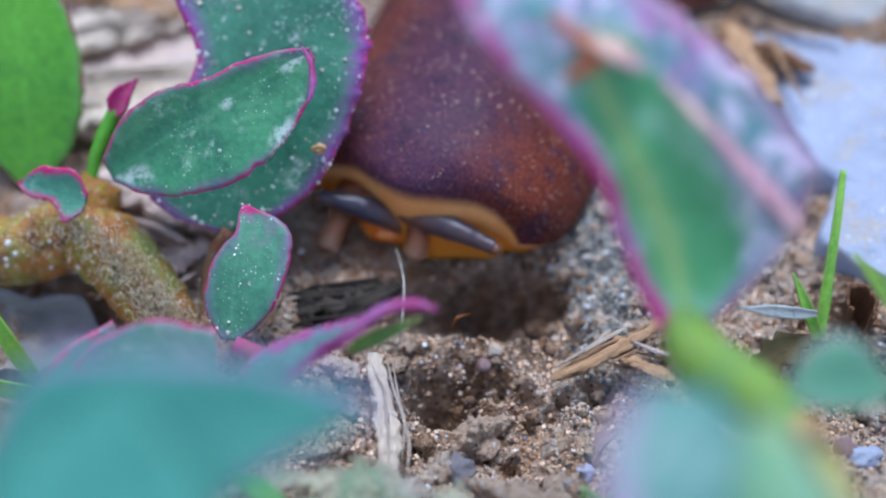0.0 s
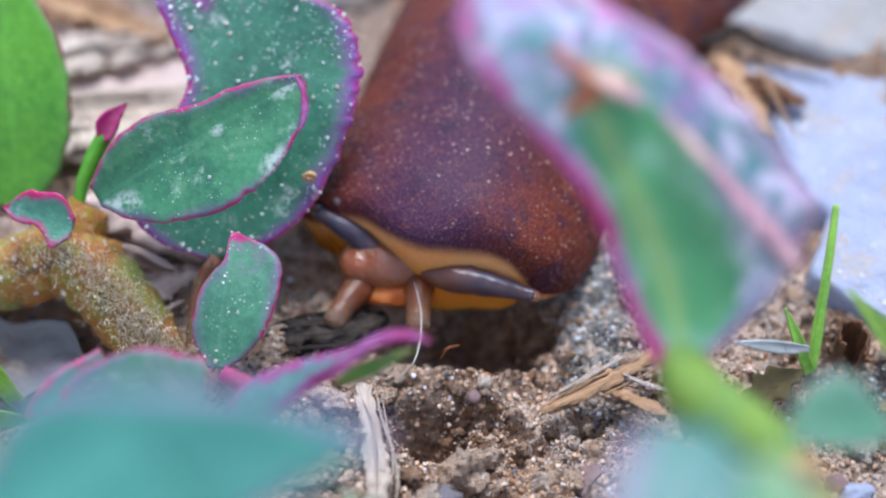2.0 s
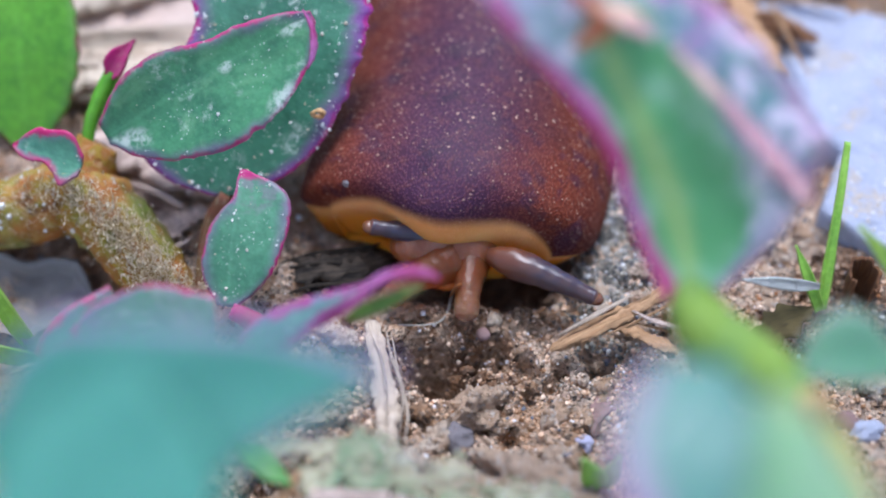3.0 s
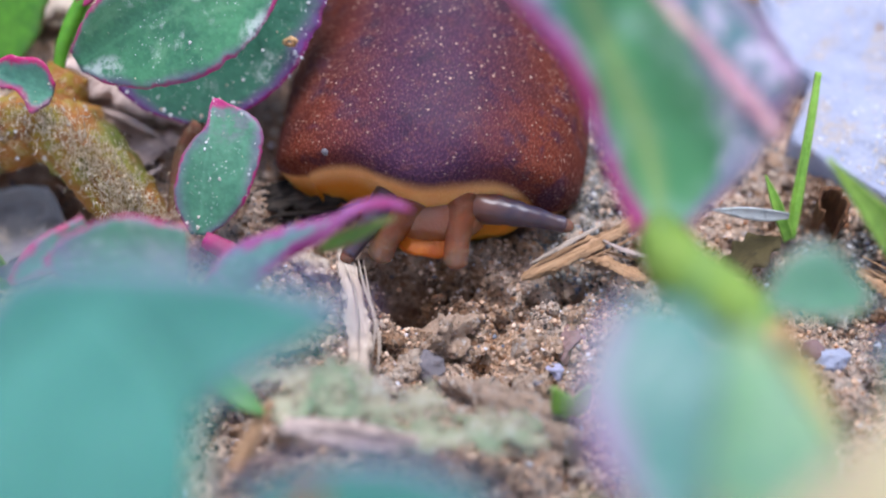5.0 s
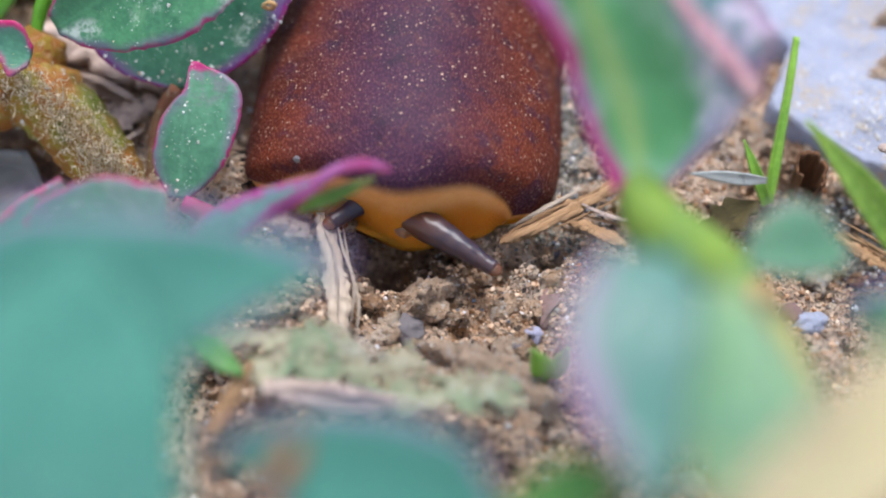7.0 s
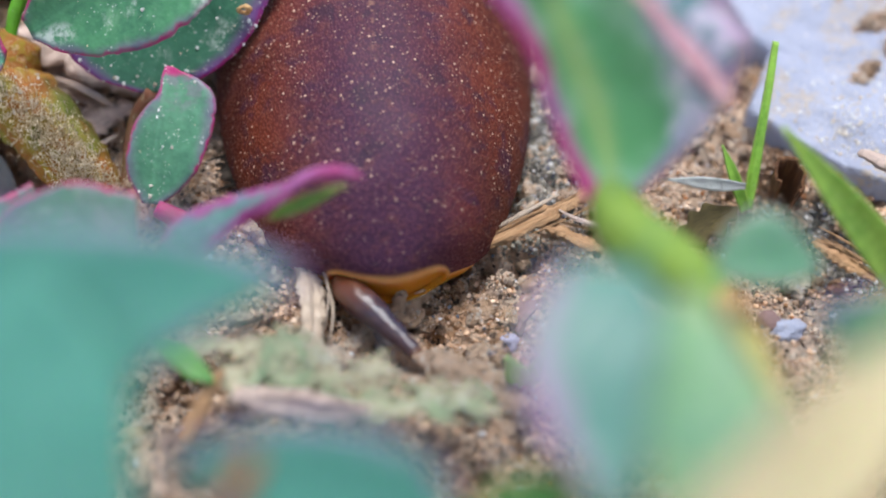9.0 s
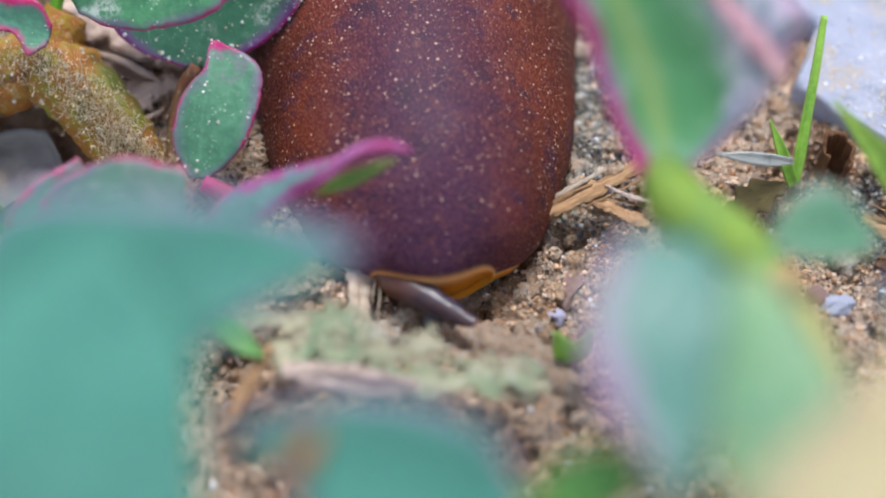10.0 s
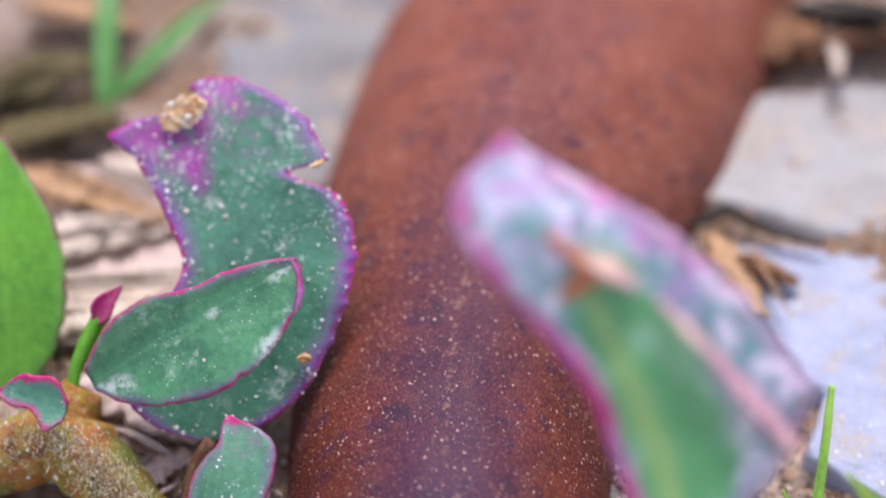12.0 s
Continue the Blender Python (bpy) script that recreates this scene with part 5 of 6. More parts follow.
def build_stones():
    slab([V(25.0, 25.0, 0), V(33.5, 23.4, 0), V(45, 21.8, 0), V(56, 19.5, 0), V(52, 2, 0), V(33.6, 2.5, 0), V(29.6, 4.5, 0), V(26, 14.5, 0)], 0.9, mat_quartz, 22, "flat white stone dusted with sand", 0.8)
    slab([V(28.35, -4.12, 0.00), V(31.49, 4.41, 0.00), V(49.94, 8.14, -0.00), V(47.99, -14.64, 0.00), V(38.97, -12.10, 0.00), V(33.49, -8.17, 0.00)], 1.0, mat_quartz, 21, "white quartz stone with sandy dirt", 0.9)
    slab([V(22.0, 30.2, 0), V(24, 40, 0), V(29, 48.5, 0), V(45, 50.5, 0), V(68, 52, 0), V(66, 20.0, 0), V(45, 23.2, 0), V(33.6, 24.9, 0), V(26, 28.8, 0)], 1.8, mat_slab, 23, "flat ochre stone slab", 1.0)
    slab([V(-28.68, 30.38, 0.00), V(-32.79, 70.29, 0.00), V(-25.50, 81.18, 0.00), V(-4.48, 81.18, 0.00), V(-4.03, 47.48, 0.00), V(-13.36, 32.18, 0.00)], 1.6, mat_grey, 24, "pale grey flat stone", 1.2)
    slab([V(-73.44, 70.29, 0.00), V(-77.72, 88.86, 0.00), V(-46.18, 99.68, 0.00), V(-41.07, 82.43, 0.00)], 1.6, mat_slab, 25, "flat ochre stone slab", 1.2)
    slab([V(-55.34, -14.64, 0.00), V(-55.34, -8.17, 0.00), V(-39.00, -8.17, 0.00), V(-36.16, -13.37, 0.00), V(-41.26, -18.35, 0.00)], -3.4, mat_grey, 26, "pale grey flat stone", 2.0)
    stone(V(-2.33, -24.58, 0.00), (2.6, 1.9, 2.2), mat_clod, 26, "small angular tan stone", 20, 0, "pebbles", 0.8, 0.7, 5, 1.4)
    stone(V(-3.94, -27.70, 0.00), (1.6, 1.4, 1.3), mat_pebble_dark, 27, "small dark grey rounded pebble", 20, 0, "pebbles", 0.25, 0.3)
    stone(V(6.69, -28.15, 0.00), (1.0, 0.8, 0.7), mat_chip, 28, "small lilac quartz chip on soil", 20, 0, "pebbles", 0.3, 0.1, 3, 1.3)
    stone(V(5.23, -30.53, 0.00), (0.7, 0.6, 0.6), mat_pebble_dark, 31, "blue-grey chip of stone", 40, 0, "pebbles", 0.3, 0.1, 3, 1.3)
    stone(V(6.42, -32.69, 0.00), (0.7, 0.5, 0.6), mat_chip, 32, "small lilac quartz chip on soil", 70, 0, "pebbles", 0.3, 0.1, 3, 1.3)
    stone(V(8.14, -24.29, 0.00), (2.6, 1.3, 0.9), mat_pebble_lilac, 33, "reddish crumbly clod of soil", 70, 0, "pebbles", 0.9, 0.5, 4, 0.9)
    stone(V(29.90, -27.14, 0.00), (1.8, 1.2, 1.0), mat_quartz, 29, "white pebble chip on soil", 0, 0, "pebbles", 0.25, 0.2)
    stone(V(2.55, -34.23, -0.00), (5.5, 3.0, 2.6), mat_clod, 30, "crumbly brown clod of soil", -25, 0, "pebbles", 0.8, 0.8, 5, 0.9)
    rng = random.Random(11)
    for i in range(46):
        x, y = rng.uniform(-30, 45), rng.uniform(-58, 0)
        s = rng.uniform(0.5, 1.3)
        m = rng.choice((mat_pebble, mat_clod, mat_pebble, mat_clod, mat_pebble_lilac))
        stone(V(x, y, 0), (s, s * rng.uniform(0.6, 1), s * rng.uniform(0.5, 0.9)), m, 40 + i, "tiny pebble lying on the soil", rng.uniform(0, 180), 0, "pebbles", 0.3, 0.2 * s, 2)


def straw(points, radii, mat, label, flat=0.3, seed=0):
    ob = new("straw", tube("straw", points, radii, mat, 10, 30, 0.35, flat, True, seed))
    return tagged(ob, label, "straw", "bits of straw")


def splinter(points, radii, mat, label, seed, strands=10, fray=0.6):
    """A split piece of straw: a flat core and loose fibres along it."""
    rng = random.Random(seed)
    ob = tagged(new("straw"), label, "straw", "bits of straw")
    under("core", tube("core", points, radii, mat, 16, 60, 0.55, 0.4, True, seed), ob)
    wide = max(radii)
    for k in range(strands):
        o = V(rng.gauss(0, 0.7), rng.gauss(0, 0.7), rng.uniform(0.0, 0.55)) * wide
        pts = [p + o + V(rng.gauss(0, 0.3), rng.gauss(0, 0.3), rng.uniform(-0.1, 0.35)) * fray for p in points]
        a = rng.random() * 0.4
        pts = [pts[0].lerp(pts[-1], a * 0.5)] + pts[1:-1] + [pts[-1].lerp(pts[-2], rng.random() * 0.6)]
        under("fibre", tube("fibre", pts, [0.04, 0.13 * wide, 0.15 * wide, 0.04], mat, 6, 20, 0.3, 0.7, True, seed + k), ob)
    return ob


def build_ochre_stone():
    ob = new("stone", rock("stone", 3.0, 2.5, 1.1, mat_ochre, 47, 0.45, 4, 0.6))
    ob.matrix_world = pose(-0.0016, -0.0256, ground_height(-0.0016, -0.0256) - 0.0002, 8, -5, 35)
    tagged(ob, "angular ochre stone half sunk in the soil", "stone")


def build_straw():
    splinter([V(-11.49, -17.66, 1.50), V(-10.44, -22.45, 1.50), V(-9.64, -26.48, 1.50), V(-9.61, -30.85, 1.00)], [0.7, 1.0, 1.1, 0.9], mat_straw_pale, "pale dry straw stub", 1, 3, 0.4)
    splinter([V(3.91, -20.19, 1.00), V(8.02, -18.50, 2.20), V(11.96, -16.52, 2.80), V(16.31, -13.24, 3.00)], [0.25, 0.8, 0.7, 0.95, 0.5, 0.7, 0.3], mat_straw, "splintered tan straw on the soil", 2, 2, 1.0)
    splinter([V(9.28, -17.77, 1.80), V(11.84, -19.53, 2.20), V(14.66, -21.02, 1.80)], [0.4, 0.9, 0.6, 0.8, 0.3], mat_straw, "splintered tan straw on the soil", 3, 1, 1.0)
    straw([V(4.66, -18.62, 1.00), V(7.56, -17.70, 2.50), V(11.01, -15.75, 3.00)], [0.12, 0.28, 0.12], mat_straw_pale, "thin tan straw fibre", 0.5, 35)
    straw([V(10.93, -17.47, 3.00), V(13.27, -18.81, 3.00), V(16.25, -18.65, 2.00)], [0.12, 0.3, 0.12], mat_straw_pink, "thin tan straw fibre", 0.5, 36)
    splinter([V(-14.56, -39.72, 8.41), V(-10.71, -40.24, 8.70), V(-7.76, -40.52, 8.51), V(-4.38, -40.88, 8.31)], [0.8, 1.0, 0.9, 0.5], mat_straw_pink, "pale dry straw lying flat", 4)
    straw([V(-18.53, -41.82, 5.03), V(-16.87, -39.06, 6.96), V(-15.66, -37.18, 7.93)], [0.6, 0.6, 0.3], mat_straw, "thin tan straw fibre", 0.6, 5)
    splinter([V(-21.84, -11.82, -0.70), V(-17.58, -11.03, 0.30), V(-13.15, -10.39, 0.30), V(-9.80, -8.27, -0.70)], [0.8, 1.8, 1.8, 0.7], mat_bark, "charred black bark strip", 6, 5, 0.3)
    splinter([V(-20.10, -12.92, -1.70), V(-16.59, -12.13, -0.70), V(-11.22, -10.22, -0.70)], [0.5, 1.2, 0.5], mat_bark, "charred black bark strip", 7, 4, 0.3)
    for i, (a, b, r, m) in enumerate(((V(-50, 15.5, 1.5), V(-27, 18.5, 2.0), 3.6, mat_straw_pale), (V(-52, 28.5, 1.5), V(-29, 30.5, 2.0), 3.2, mat_straw_pink), (V(-41, -1.5, 0.5), V(-27, 0.8, 1.5), 2.6, mat_straw_pink), (V(-45.85, 10.53, 3.00), V(-29.03, 11.83, 4.00), 3.0, mat_straw_pale), (V(-49.98, 20.96, 3.00), V(-31.76, 25.79, 4.00), 3.4, mat_straw_pale), (V(-51.27, 34.11, 3.00), V(-33.20, 24.65, 5.00), 2.8, mat_straw),
                                      (V(-38.29, 3.77, 3.00), V(-26.26, -3.53, 4.00), 3.0, mat_straw_pink), (V(-33.62, -9.01, 1.00), V(-27.28, -4.69, 3.00), 1.6, mat_straw_pink), (V(-37.49, -3.62, 1.00), V(-29.66, -7.20, 2.00), 1.6, mat_bark_brown), (V(-56.05, 46.61, 3.00), V(-45.78, 53.49, 4.00), 3.5, mat_litter), (V(-56.17, 37.84, 3.00), V(-40.55, 43.32, 4.00), 3.0, mat_litter), (V(-55.79, 65.88, 3.00), V(-40.96, 59.94, 4.00), 2.5, mat_straw), (V(-41.46, 35.96, 3.00), V(-29.61, 31.38, 3.00), 2.0, mat_straw_pale),
                                      (V(22.72, 23.75, 2.00), V(26.15, 12.32, 2.00), 2.0, mat_straw), (V(23.57, 20.38, 2.00), V(30.55, 17.10, 2.00), 1.6, mat_bark_brown), (V(28.49, 55.40, 3.00), V(47.35, 57.55, 3.00), 5.5, mat_bark_brown), (V(34.81, 58.16, 6.00), V(49.77, 53.52, 7.00), 2.5, mat_bark), (V(40.06, 65.88, 3.00), V(38.24, 45.64, 6.00), 1.2, mat_straw_pale))):
        if a.x < -0.028:
            a, b = a - V(0, 0, 1.2), b - V(0, 0, 1.5)
        splinter([a, a.lerp(b, 0.4) + V(0, 0, 0.6), b], [r * 0.6, r, r * 0.5], m, "dry plant litter on the ground", 10 + i, 3, 0.8)
    straw([V(18.18, 25.30, 2.40), V(22.28, 25.99, 2.40), V(24.48, 27.74, 2.40), V(25.79, 26.42, 2.40), V(29.52, 23.83, 2.40), V(33.71, 21.96, 2.40)], [0.4, 0.6, 0.65, 0.6, 0.45, 0.2], mat_bark, "thin black twig lying on pale stone", 0.8, 61)
    for a, b, w in ((V(-56, 22, 0.8), V(-25, 23, 0.8), 13), (V(-43, -1.5, 0.4), V(-25.5, -0.5, 0.4), 4.5)):
        sheet = tagged(new("dry_leaf"), "pale pinkish-beige dry leaf under the straw", "leaf")
        under("blade", blade("blade", a, b, [0.5] + [w * k for k in (0.8, 0.95, 1.0, 0.9, 0.95, 0.8)] + [0.4], [0.5] + [w * k for k in (0.7, 0.9, 0.95, 1.0, 0.9, 0.75)] + [0.4], mat_straw_pink, face=(0, 0, 1), cup=0.04, bend=0.02, ripple=1.2, thick=0.4, seed=int(w)), sheet)
    # curled bark beside the grass
    verts, faces, uv = [], [], []
    na, nh = 40, 14
    for side in (0, 1):
        for j in range(nh):
            for k in range(na):
                a, h = radians(-60 + 285 * k / (na - 1)), j / (nh - 1)
                rag = 0.8 * noise.noise(Vector((k * 0.35, 3, 1))) + 0.4 * noise.noise(Vector((k * 1.1, 7, 1)))
                r = 1.5 + 0.4 * h + 0.25 * noise.noise(Vector((k * 0.3, h * 3, 5))) - 0.3 * side - 0.6 * k / na
                verts.append(V(r * math.cos(a) * 0.85, r * math.sin(a) * 1.25 - 1.2 * h, -1.5 + h * (5.6 + rag)))
                uv.append((h * 0.4, k / na * 3))
    m = na * nh
    for j in range(nh - 1):
        for k in range(na - 1):
            q = j * na + k
            faces += [(q, q + 1, q + na + 1, q + na), (m + q + na, m + q + na + 1, m + q + 1, m + q)]
    top = (nh - 1) * na
    faces += [(top + k, top + k + 1, m + top + k + 1, m + top + k) for k in range(na - 1)]
    faces += [(j * na + e, m + j * na + e, m + j * na + na + e, j * na + na + e) for j in range(nh - 1) for e in (0, na - 1)]
    roll = tagged(new("bark", mesh_of("bark", verts, faces, [mat_bark_brown], uv=uv)), "curled brown bark standing in the soil", "bark")
    roll.location = V(30.8, -12.6, -0.3)
    husk = tagged(new("dry_leaf"), "olive-brown dry leaf flake on the soil", "leaf")
    under("blade", blade("blade", V(21.0, -19.5, 1.2), V(26.6, -15.6, 1.2), (0.3, 1.0, 0.9, 1.7, 1.3, 1.8, 1.2, 0.7, 0.2), (0.3, 1.3, 1.8, 1.3, 1.9, 1.5, 0.8, 0.9, 0.2), mat_litter, face=(0.1, -0.1, 0.9), cup=0.2, bend=0.06, ripple=0.9, thick=0.3, seed=51), husk)
    splinter([V(32.72, -19.74, 2.00), V(34.74, -22.01, 2.50), V(37.40, -23.69, 2.00)], [0.5, 1.0, 0.5], mat_straw, "splintered tan straw on the soil", 8)
    straw([V(37.34, -11.51, 4.00), V(39.64, -14.24, 5.00), V(42.22, -17.16, 4.00)], [0.6, 1.0, 0.7], mat_straw_pink, "curled brown bark rim", 0.6, 31)
    d = tagged(new("decayed_leaf"), "grey-green decayed leaf lying on the soil", "leaf")
    for k, (a, b, w, h) in enumerate(((V(-22.62, -34.66, 5.99), V(-7.62, -34.51, 6.96), 2.2, 0.4), (V(-16.73, -36.71, 5.99), V(-1.90, -37.31, 6.96), 2.2, 0.4), (V(-9.57, -40.00, 6.48), V(6.30, -38.47, 5.99), 2.2, 0.4), (V(-4.08, -37.47, 5.99), V(5.04, -37.21, 5.99), 1.4, 0.4))):
        rag = random.Random(k + 4)
        one, two = ([0.6] + [w * rag.uniform(0.55, 1.15) for _ in range(9)] + [0.5] for _ in range(2))
        under("fragment", blade("fragment", a, b, one, two, mat_leaf_moss, face=(0, -0.3 * h, 0.9), cup=0.05, bend=0.03, ripple=1.0, thick=0.3, nu=70, nv=31, seed=30 + k), d)
    under("fragment", blade("fragment", V(-21.05, -34.89, 7.93), V(-16.20, -38.43, 7.93), (0.3, 0.9, 1.1, 0.8, 0.2), (0.3, 0.6, 0.9, 0.9, 0.2), mat_grass_dark, face=(0, -0.3, 0.9), ripple=0.6, seed=41), d, "dark green strip of leaf")
    for k, line in enumerate(((V(-10.20, -35.01, 8.89), V(-7.40, -37.42, 9.86), V(-4.40, -38.17, 9.86), V(-1.67, -37.43, 7.93)), (V(-9.55, -37.80, 8.89), V(-7.85, -36.67, 9.86), V(-5.11, -35.65, 9.86)), (V(-8.39, -34.75, 8.89), V(-6.74, -37.92, 9.86), V(-5.68, -39.04, 8.89)))):
        tagged(new("fibre", tube("fibre", line, [0.03, 0.05, 0.03], mat_hair, 6, 24, 0.2, 1.0, True, k)), "fine white plant fibre over litter", "fibre", "fine fibres")
    tagged(new("fibre", tube("fibre", [V(-4.75, -14.48, 1.00), V(-4.11, -14.88, 3.00), V(-3.06, -13.70, 2.00)], [0.08, 0.16, 0.06], mat_curl, 8, 24, 0.2, 1.0, True, 9)), "curled rust-orange plant fibre on soil", "fibre")
    shoot = tagged(new("seedling"), "tiny bright green seedling in the soil", "plant")
    under("leaf", blade("leaf", V(7.87, -32.81, -1.00), V(6.26, -34.00, 5.00), (0.3, 0.9, 0.9, 0.2), (0.3, 0.9, 0.9, 0.2), mat_grass), shoot)
    under("leaf", blade("leaf", V(7.87, -32.81, -1.00), V(9.01, -33.08, 4.00), (0.3, 0.7, 0.7, 0.2), (0.3, 0.7, 0.7, 0.2), mat_grass), shoot)


HAIR = V(-9.62, -16.06, -1.00)
plant_hair = new("plant_hair", tube("plant_hair", [p - HAIR for p in (V(-9.74, -7.59, 4.00), V(-8.89, -11.51, 4.00), V(-8.97, -15.75, 3.00), HAIR)], [0.03, 0.07, 0.08, 0.05], mat_hair, 8, 30))
plant_hair.location = HAIR
tagged(plant_hair, "fine white curved plant hair", "fibre")

build_stones()
build_ochre_stone()
build_straw()
build_ground()
scatter_crumbs()
scatter_clods()
scatter_grit()


def motions():
    walk(slug, [
        (0, pose(-0.00874, -0.00296, 0.0, 0, 0, -20.00)),
        (0.5, pose(-0.00909, -0.00354, 0.0, 0, 0, -20.00)),
        (1, pose(-0.00957, -0.00253, 0.0, 0, 0, -20.00)),
        (1.5, pose(-0.00890, -0.00415, 0.0, 0, 0, -20.00)),
        (2, pose(-0.00676, -0.00558, 0.0, 0, 0, -18.00)),
        (2.5, pose(-0.00630, -0.00776, 0.0, 0, 0, -13.00)),
        (3, pose(-0.00598, -0.00993, 0.0, 0, 0, -10.00)),
        (3.2, pose(-0.00585, -0.01063, 0.0, 0, 0, -9.60)),
        (4.8, pose(-0.00463, -0.01287, 0.0, 0, 0, -6.40)),
        (5, pose(-0.00493, -0.01392, 0.0, 0, 0, -6.00)),
        (5.5, pose(-0.00531, -0.01297, 0.0, 0, 0, -5.00)),
        (6, pose(-0.00465, -0.01570, 0.0, 0, 0, -4.75)),
        (6.5, pose(-0.00532, -0.01805, 0.0, 0, 0, -4.50)),
        (6.7, pose(-0.00544, -0.01872, 0.0, 0, 0, -4.40)),
        (8.3, pose(-0.00350, -0.02689, 0.0, 0, 0, 4.20)),
        (8.5, pose(-0.00335, -0.02692, 0.0, 0, 0, 5.00)),
        (9, pose(-0.00318, -0.02733, 0.0, 0, 0, 5.20)),
        (9.5, pose(-0.00291, -0.02776, 0.0, 0, 0, 5.40)),
        (10, pose(-0.00326, -0.02990, 0.0, 0, 0, 5.40)),
        (10.5, pose(-0.00355, -0.03140, 0.0, 0, 0, 4.00)),
        (11, pose(-0.00365, -0.03220, 0.0, 0, 0, 2.60)),
        (12, pose(-0.00385, -0.03385, 0.0, 0, 0, 0.00))
    ])
    # the broad front slips back into the skin as the slug stretches out
    walk(feelers["fold"], [(0, pose(0, 0.0, 0)), (6.75, pose(0, 0.0, 0)), (7.2, pose(0, 0.0055, -0.0007)), (7.5, pose(0, 0.0125, -0.0016)), (8.3, pose(0, 0.020, -0.0005)), (9.2, pose(0, 0.021, 0)), (12, pose(0, 0.021, 0))])
    walk(feelers["head"], [
        (0, pose(-0.00172, 0.00136, 0.0000, 0, 0, 20.1)),
        (1.5, pose(-0.00182, -0.00061, 0.0000, 0, 0, 20.1)),
        (2, pose(-0.00244, -0.00032, 0.0000, 0, 0, 20.1)),
        (2.5, pose(0.00028, -0.00034, 0.0000, 0, 0, 3.9)),
        (5.5, pose(0.00123, -0.00082, 0.0000, 0, 0, 3.9)),
        (6.5, pose(-0.00072, 0.00020, 0.0000, 0, 0, -4.7)),
        (6.7, pose(-0.00069, 0.00007, 0.0000, 0, 0, -3.0)),
        (7.05, pose(0.00020, 0.00600, 0.0000, 0, 0, -1.0)),
        (7.4, pose(0.00100, 0.01200, 0.0000, 0, 0, 0.0)),
        (8.3, pose(0.00100, 0.01300, 0.0000, 0, 0, 0.0)),
        (9.5, pose(0.00100, 0.01300, 0.0000, 0, 0, 0.0)),
        (12, pose(0.00100, 0.01300, 0.0000, 0, 0, 0.0))
    ])
    walk(feelers["eye_tentacle", "a"], [
        (0, pose(0.00893, -0.00092, 0.00300, -2.9, 0, 264.3)),
        (1.5, pose(0.00929, 0.00083, 0.00300, -2.6, 0, 275.6)),
        (2, pose(0.01098, 0.00008, 0.00300, -2.3, 0, 274.9)),
        (2.5, pose(0.01368, -0.00186, 0.00250, -5.0, 0, 260.8)),
        (3, pose(0.01492, -0.00336, 0.00250, -4.8, 0, 256.5)),
        (5, pose(0.01314, -0.00064, 0.00300, -2.3, 0, 264.9)),
        (5.5, pose(0.01331, -0.00100, 0.00300, -2.4, 0, 263.6)),
        (6, pose(0.01327, -0.00170, 0.00300, -2.3, 0, 260.9)),
        (6.5, pose(0.01158, -0.00249, 0.00250, -5.3, 0, 251.9)),
        (7.2, pose(0.00802, -0.00317, 0.00170, -1.3, 0, 233.8)),
        (8.5, pose(0.00191, -0.00500, 0.00215, 4.0, 0, 213.0)),
        (9, pose(0.00191, -0.00470, 0.00215, 4.0, 0, 217.0)),
        (9.5, pose(0.00214, -0.00390, 0.00215, 4.0, 0, 216.0)),
        (10, pose(0.00331, -0.00198, 0.00215, 4.0, 0, 230.4)),
        (10.5, pose(0.00429, -0.00179, 0.00215, 4.0, 0, 231.3)),
        (12, pose(0.00429, -0.00179, 0.00215, 4.0, 0, 231.3))
    ])
    walk(feelers["eye_tentacle", "b"], [
        (0, pose(-0.00829, -0.00196, 0.00500, 21.5, 0, 105.4)),
        (1.5, pose(-0.00863, -0.00126, 0.00500, 22.7, 0, 100.9)),
        (2, pose(-0.01037, 0.00075, 0.00650, 28.7, 0, 87.6)),
        (2.5, pose(-0.00587, -0.00016, 0.00650, 33.6, 0, 100.2)),
        (3, pose(-0.00599, -0.00091, 0.00500, 18.1, 0, 101.2)),
        (4.7, pose(-0.00580, -0.00500, 0.00250, -12.0, 0, 146.0)),
        (5, pose(-0.00570, -0.00566, 0.00200, -15.0, 0, 152.0)),
        (5.5, pose(-0.00445, -0.00066, 0.00300, -6.9, 0, 111.5)),
        (6.5, pose(-0.00759, -0.00224, 0.00300, -4.1, 0, 114.5)),
        (7.2, pose(-0.00483, 0.00189, 0.00190, 0.0, 0, 134.4)),
        (8.5, pose(-0.00359, 0.00396, 0.00180, 0.0, 0, 135.0)),
        (9.5, pose(-0.00378, 0.00404, 0.00180, -0.0, 0, 135.4)),
        (10.5, pose(-0.00455, 0.00384, 0.00180, 0.0, 0, 134.2)),
        (12, pose(-0.00455, 0.00384, 0.00180, 0.0, 0, 134.2))
    ])
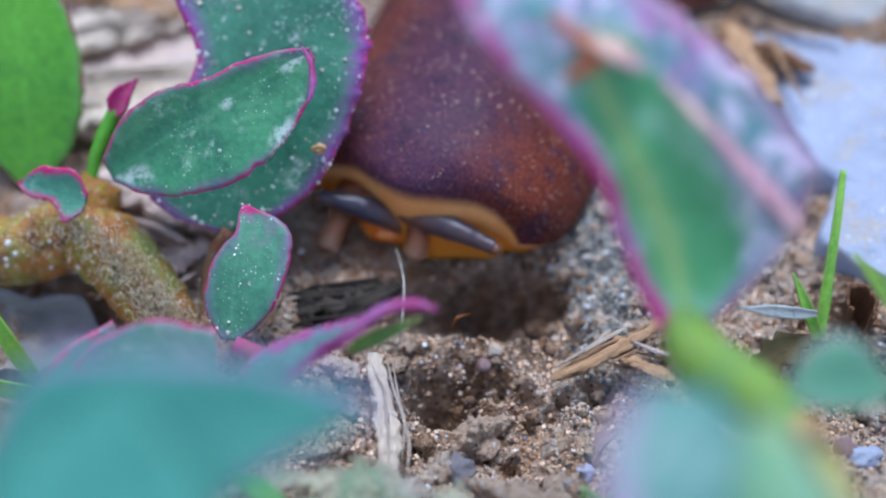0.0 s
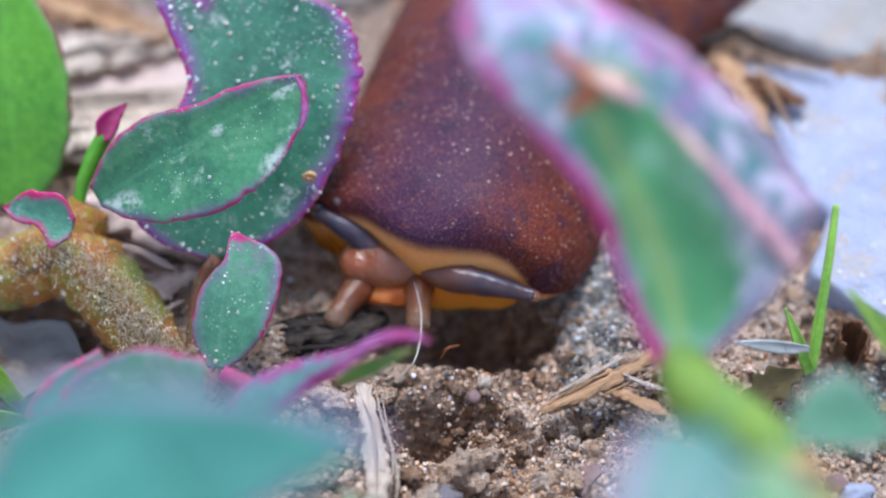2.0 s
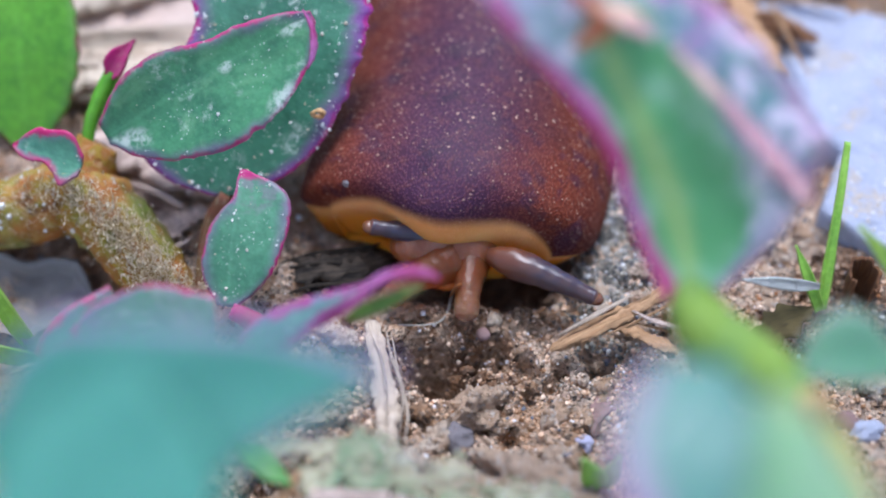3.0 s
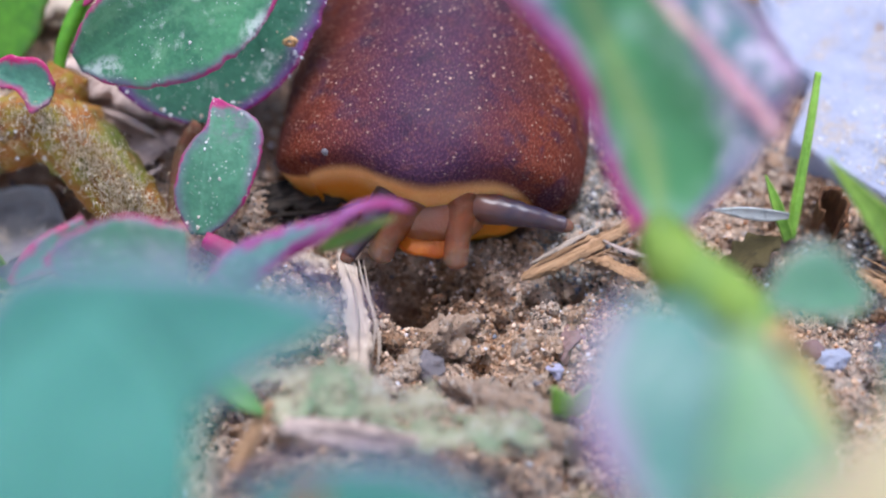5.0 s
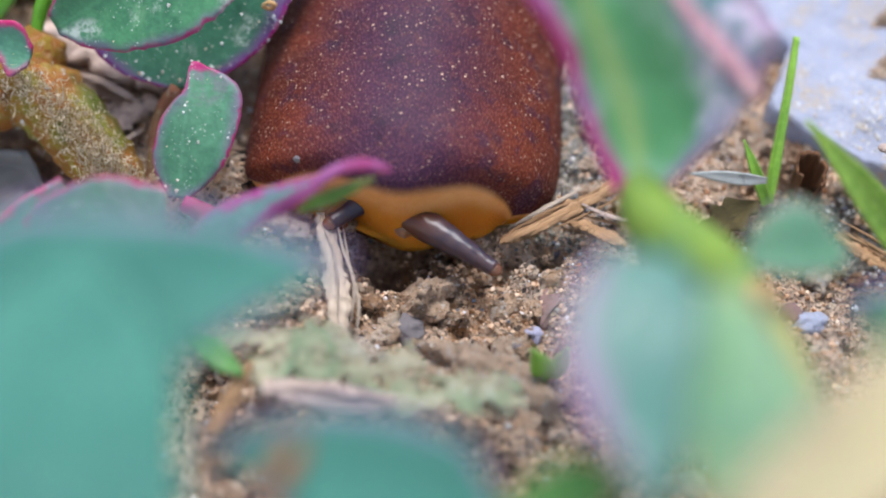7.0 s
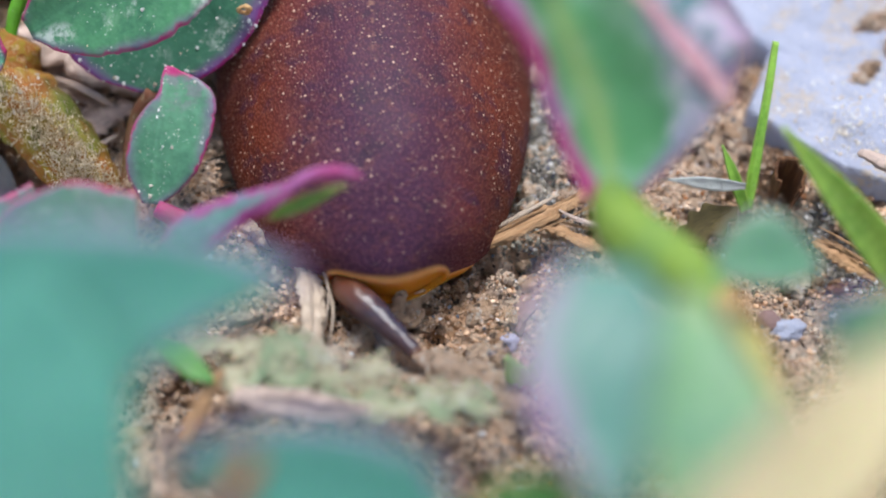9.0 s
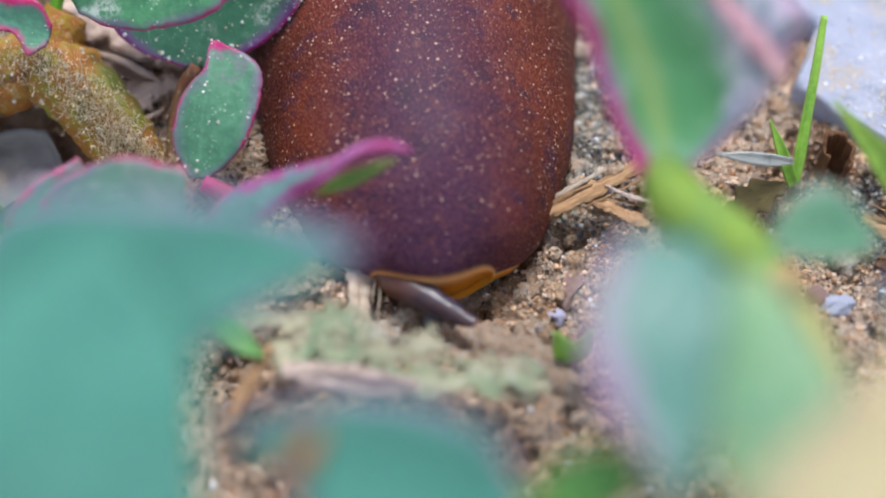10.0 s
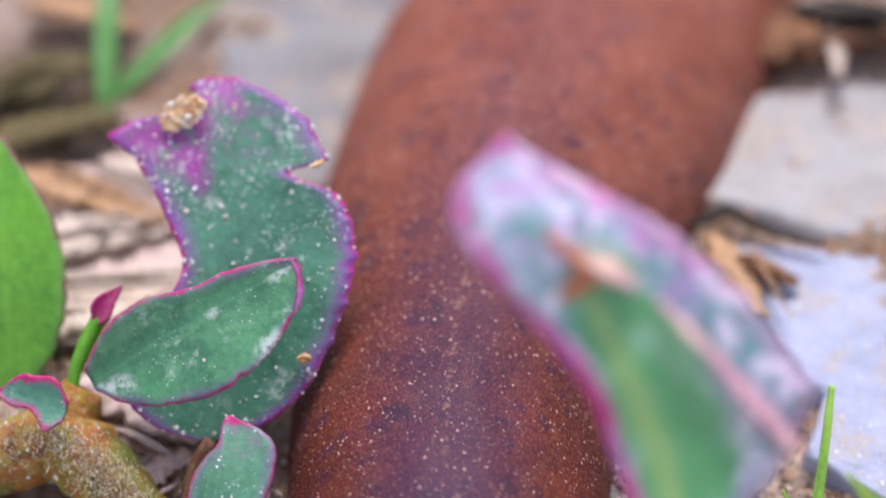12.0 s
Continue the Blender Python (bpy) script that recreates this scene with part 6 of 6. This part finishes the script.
    walk(feelers["lower_tentacle", "a"], [
        (0, pose(-0.00644, -0.00442, 0.00090, -39.6, 0, 175.1)),
        (1, pose(-0.00633, -0.00801, 0.00090, -28.0, 0, 165.3)),
        (1.5, pose(-0.00575, -0.00721, 0.00090, -23.8, 0, 152.7)),
        (2, pose(-0.00572, -0.00710, 0.00090, -22.2, 0, 170.2)),
        (2.5, pose(-0.00518, -0.00490, 0.00090, -28.6, 0, 150.9)),
        (3, pose(-0.00314, -0.00541, 0.00090, -35.9, 0, 131.0)),
        (5, pose(-0.00301, -0.00440, 0.00090, -50.0, 0, 150.0)),
        (5.5, pose(-0.00362, -0.00592, 0.00090, -26.7, 0, 149.9)),
        (6, pose(-0.00616, -0.00487, 0.00090, -33.1, 0, 142.3)),
        (6.5, pose(-0.00647, -0.00420, 0.00090, -33.3, 0, 135.4)),
        (6.7, pose(-0.00620, -0.00380, 0.00090, -33.3, 0, 138.0)),
        (7.05, pose(-0.00500, 0.00300, 0.00120, -28.0, 0, 150.0)),
        (7.5, pose(-0.00300, 0.00850, 0.00150, -25.0, 0, 160.0)),
        (8.3, pose(-0.00200, 0.00900, 0.00200, -20.0, 0, 170.0)),
        (12, pose(-0.00200, 0.00900, 0.00200, -20.0, 0, 170.0))
    ])
    walk(feelers["lower_tentacle", "b"], [
        (0, pose(0.00156, -0.00268, 0.00090, -47.0, 0, 191.4)),
        (1, pose(0.00147, -0.00481, 0.00090, -53.5, 0, 198.7)),
        (1.5, pose(0.00176, -0.00479, 0.00090, -28.1, 0, 208.4)),
        (2, pose(0.00156, -0.00501, 0.00090, -30.9, 0, 198.9)),
        (2.5, pose(0.00337, -0.00550, 0.00090, -23.8, 0, 199.8)),
        (3, pose(0.00377, -0.00604, 0.00090, -32.0, 0, 186.4)),
        (5, pose(0.00363, -0.00430, 0.00090, -50.0, 0, 180.0)),
        (5.5, pose(0.00306, -0.00533, 0.00090, -36.7, 0, 178.2)),
        (6, pose(0.00026, -0.00551, 0.00090, -28.1, 0, 159.9)),
        (6.5, pose(0.00049, -0.00535, 0.00090, -32.6, 0, 177.0)),
        (6.7, pose(0.00050, -0.00480, 0.00090, -32.6, 0, 177.0)),
        (7.05, pose(0.00100, 0.00250, 0.00120, -28.0, 0, 178.0)),
        (7.5, pose(0.00150, 0.00850, 0.00150, -25.0, 0, 180.0)),
        (8.3, pose(0.00150, 0.00900, 0.00200, -20.0, 0, 180.0)),
        (12, pose(0.00150, 0.00900, 0.00200, -20.0, 0, 180.0))
    ])
    # the plant hair is pushed over as the slug comes by
    walk(plant_hair, [(t, Matrix.Translation(HAIR) @ pose(0, 0, 0, 0, a, 0)) for t, a in ((0, 0), (1.5, 0), (2.1, 40), (2.7, 78), (12, 78))])


motions()
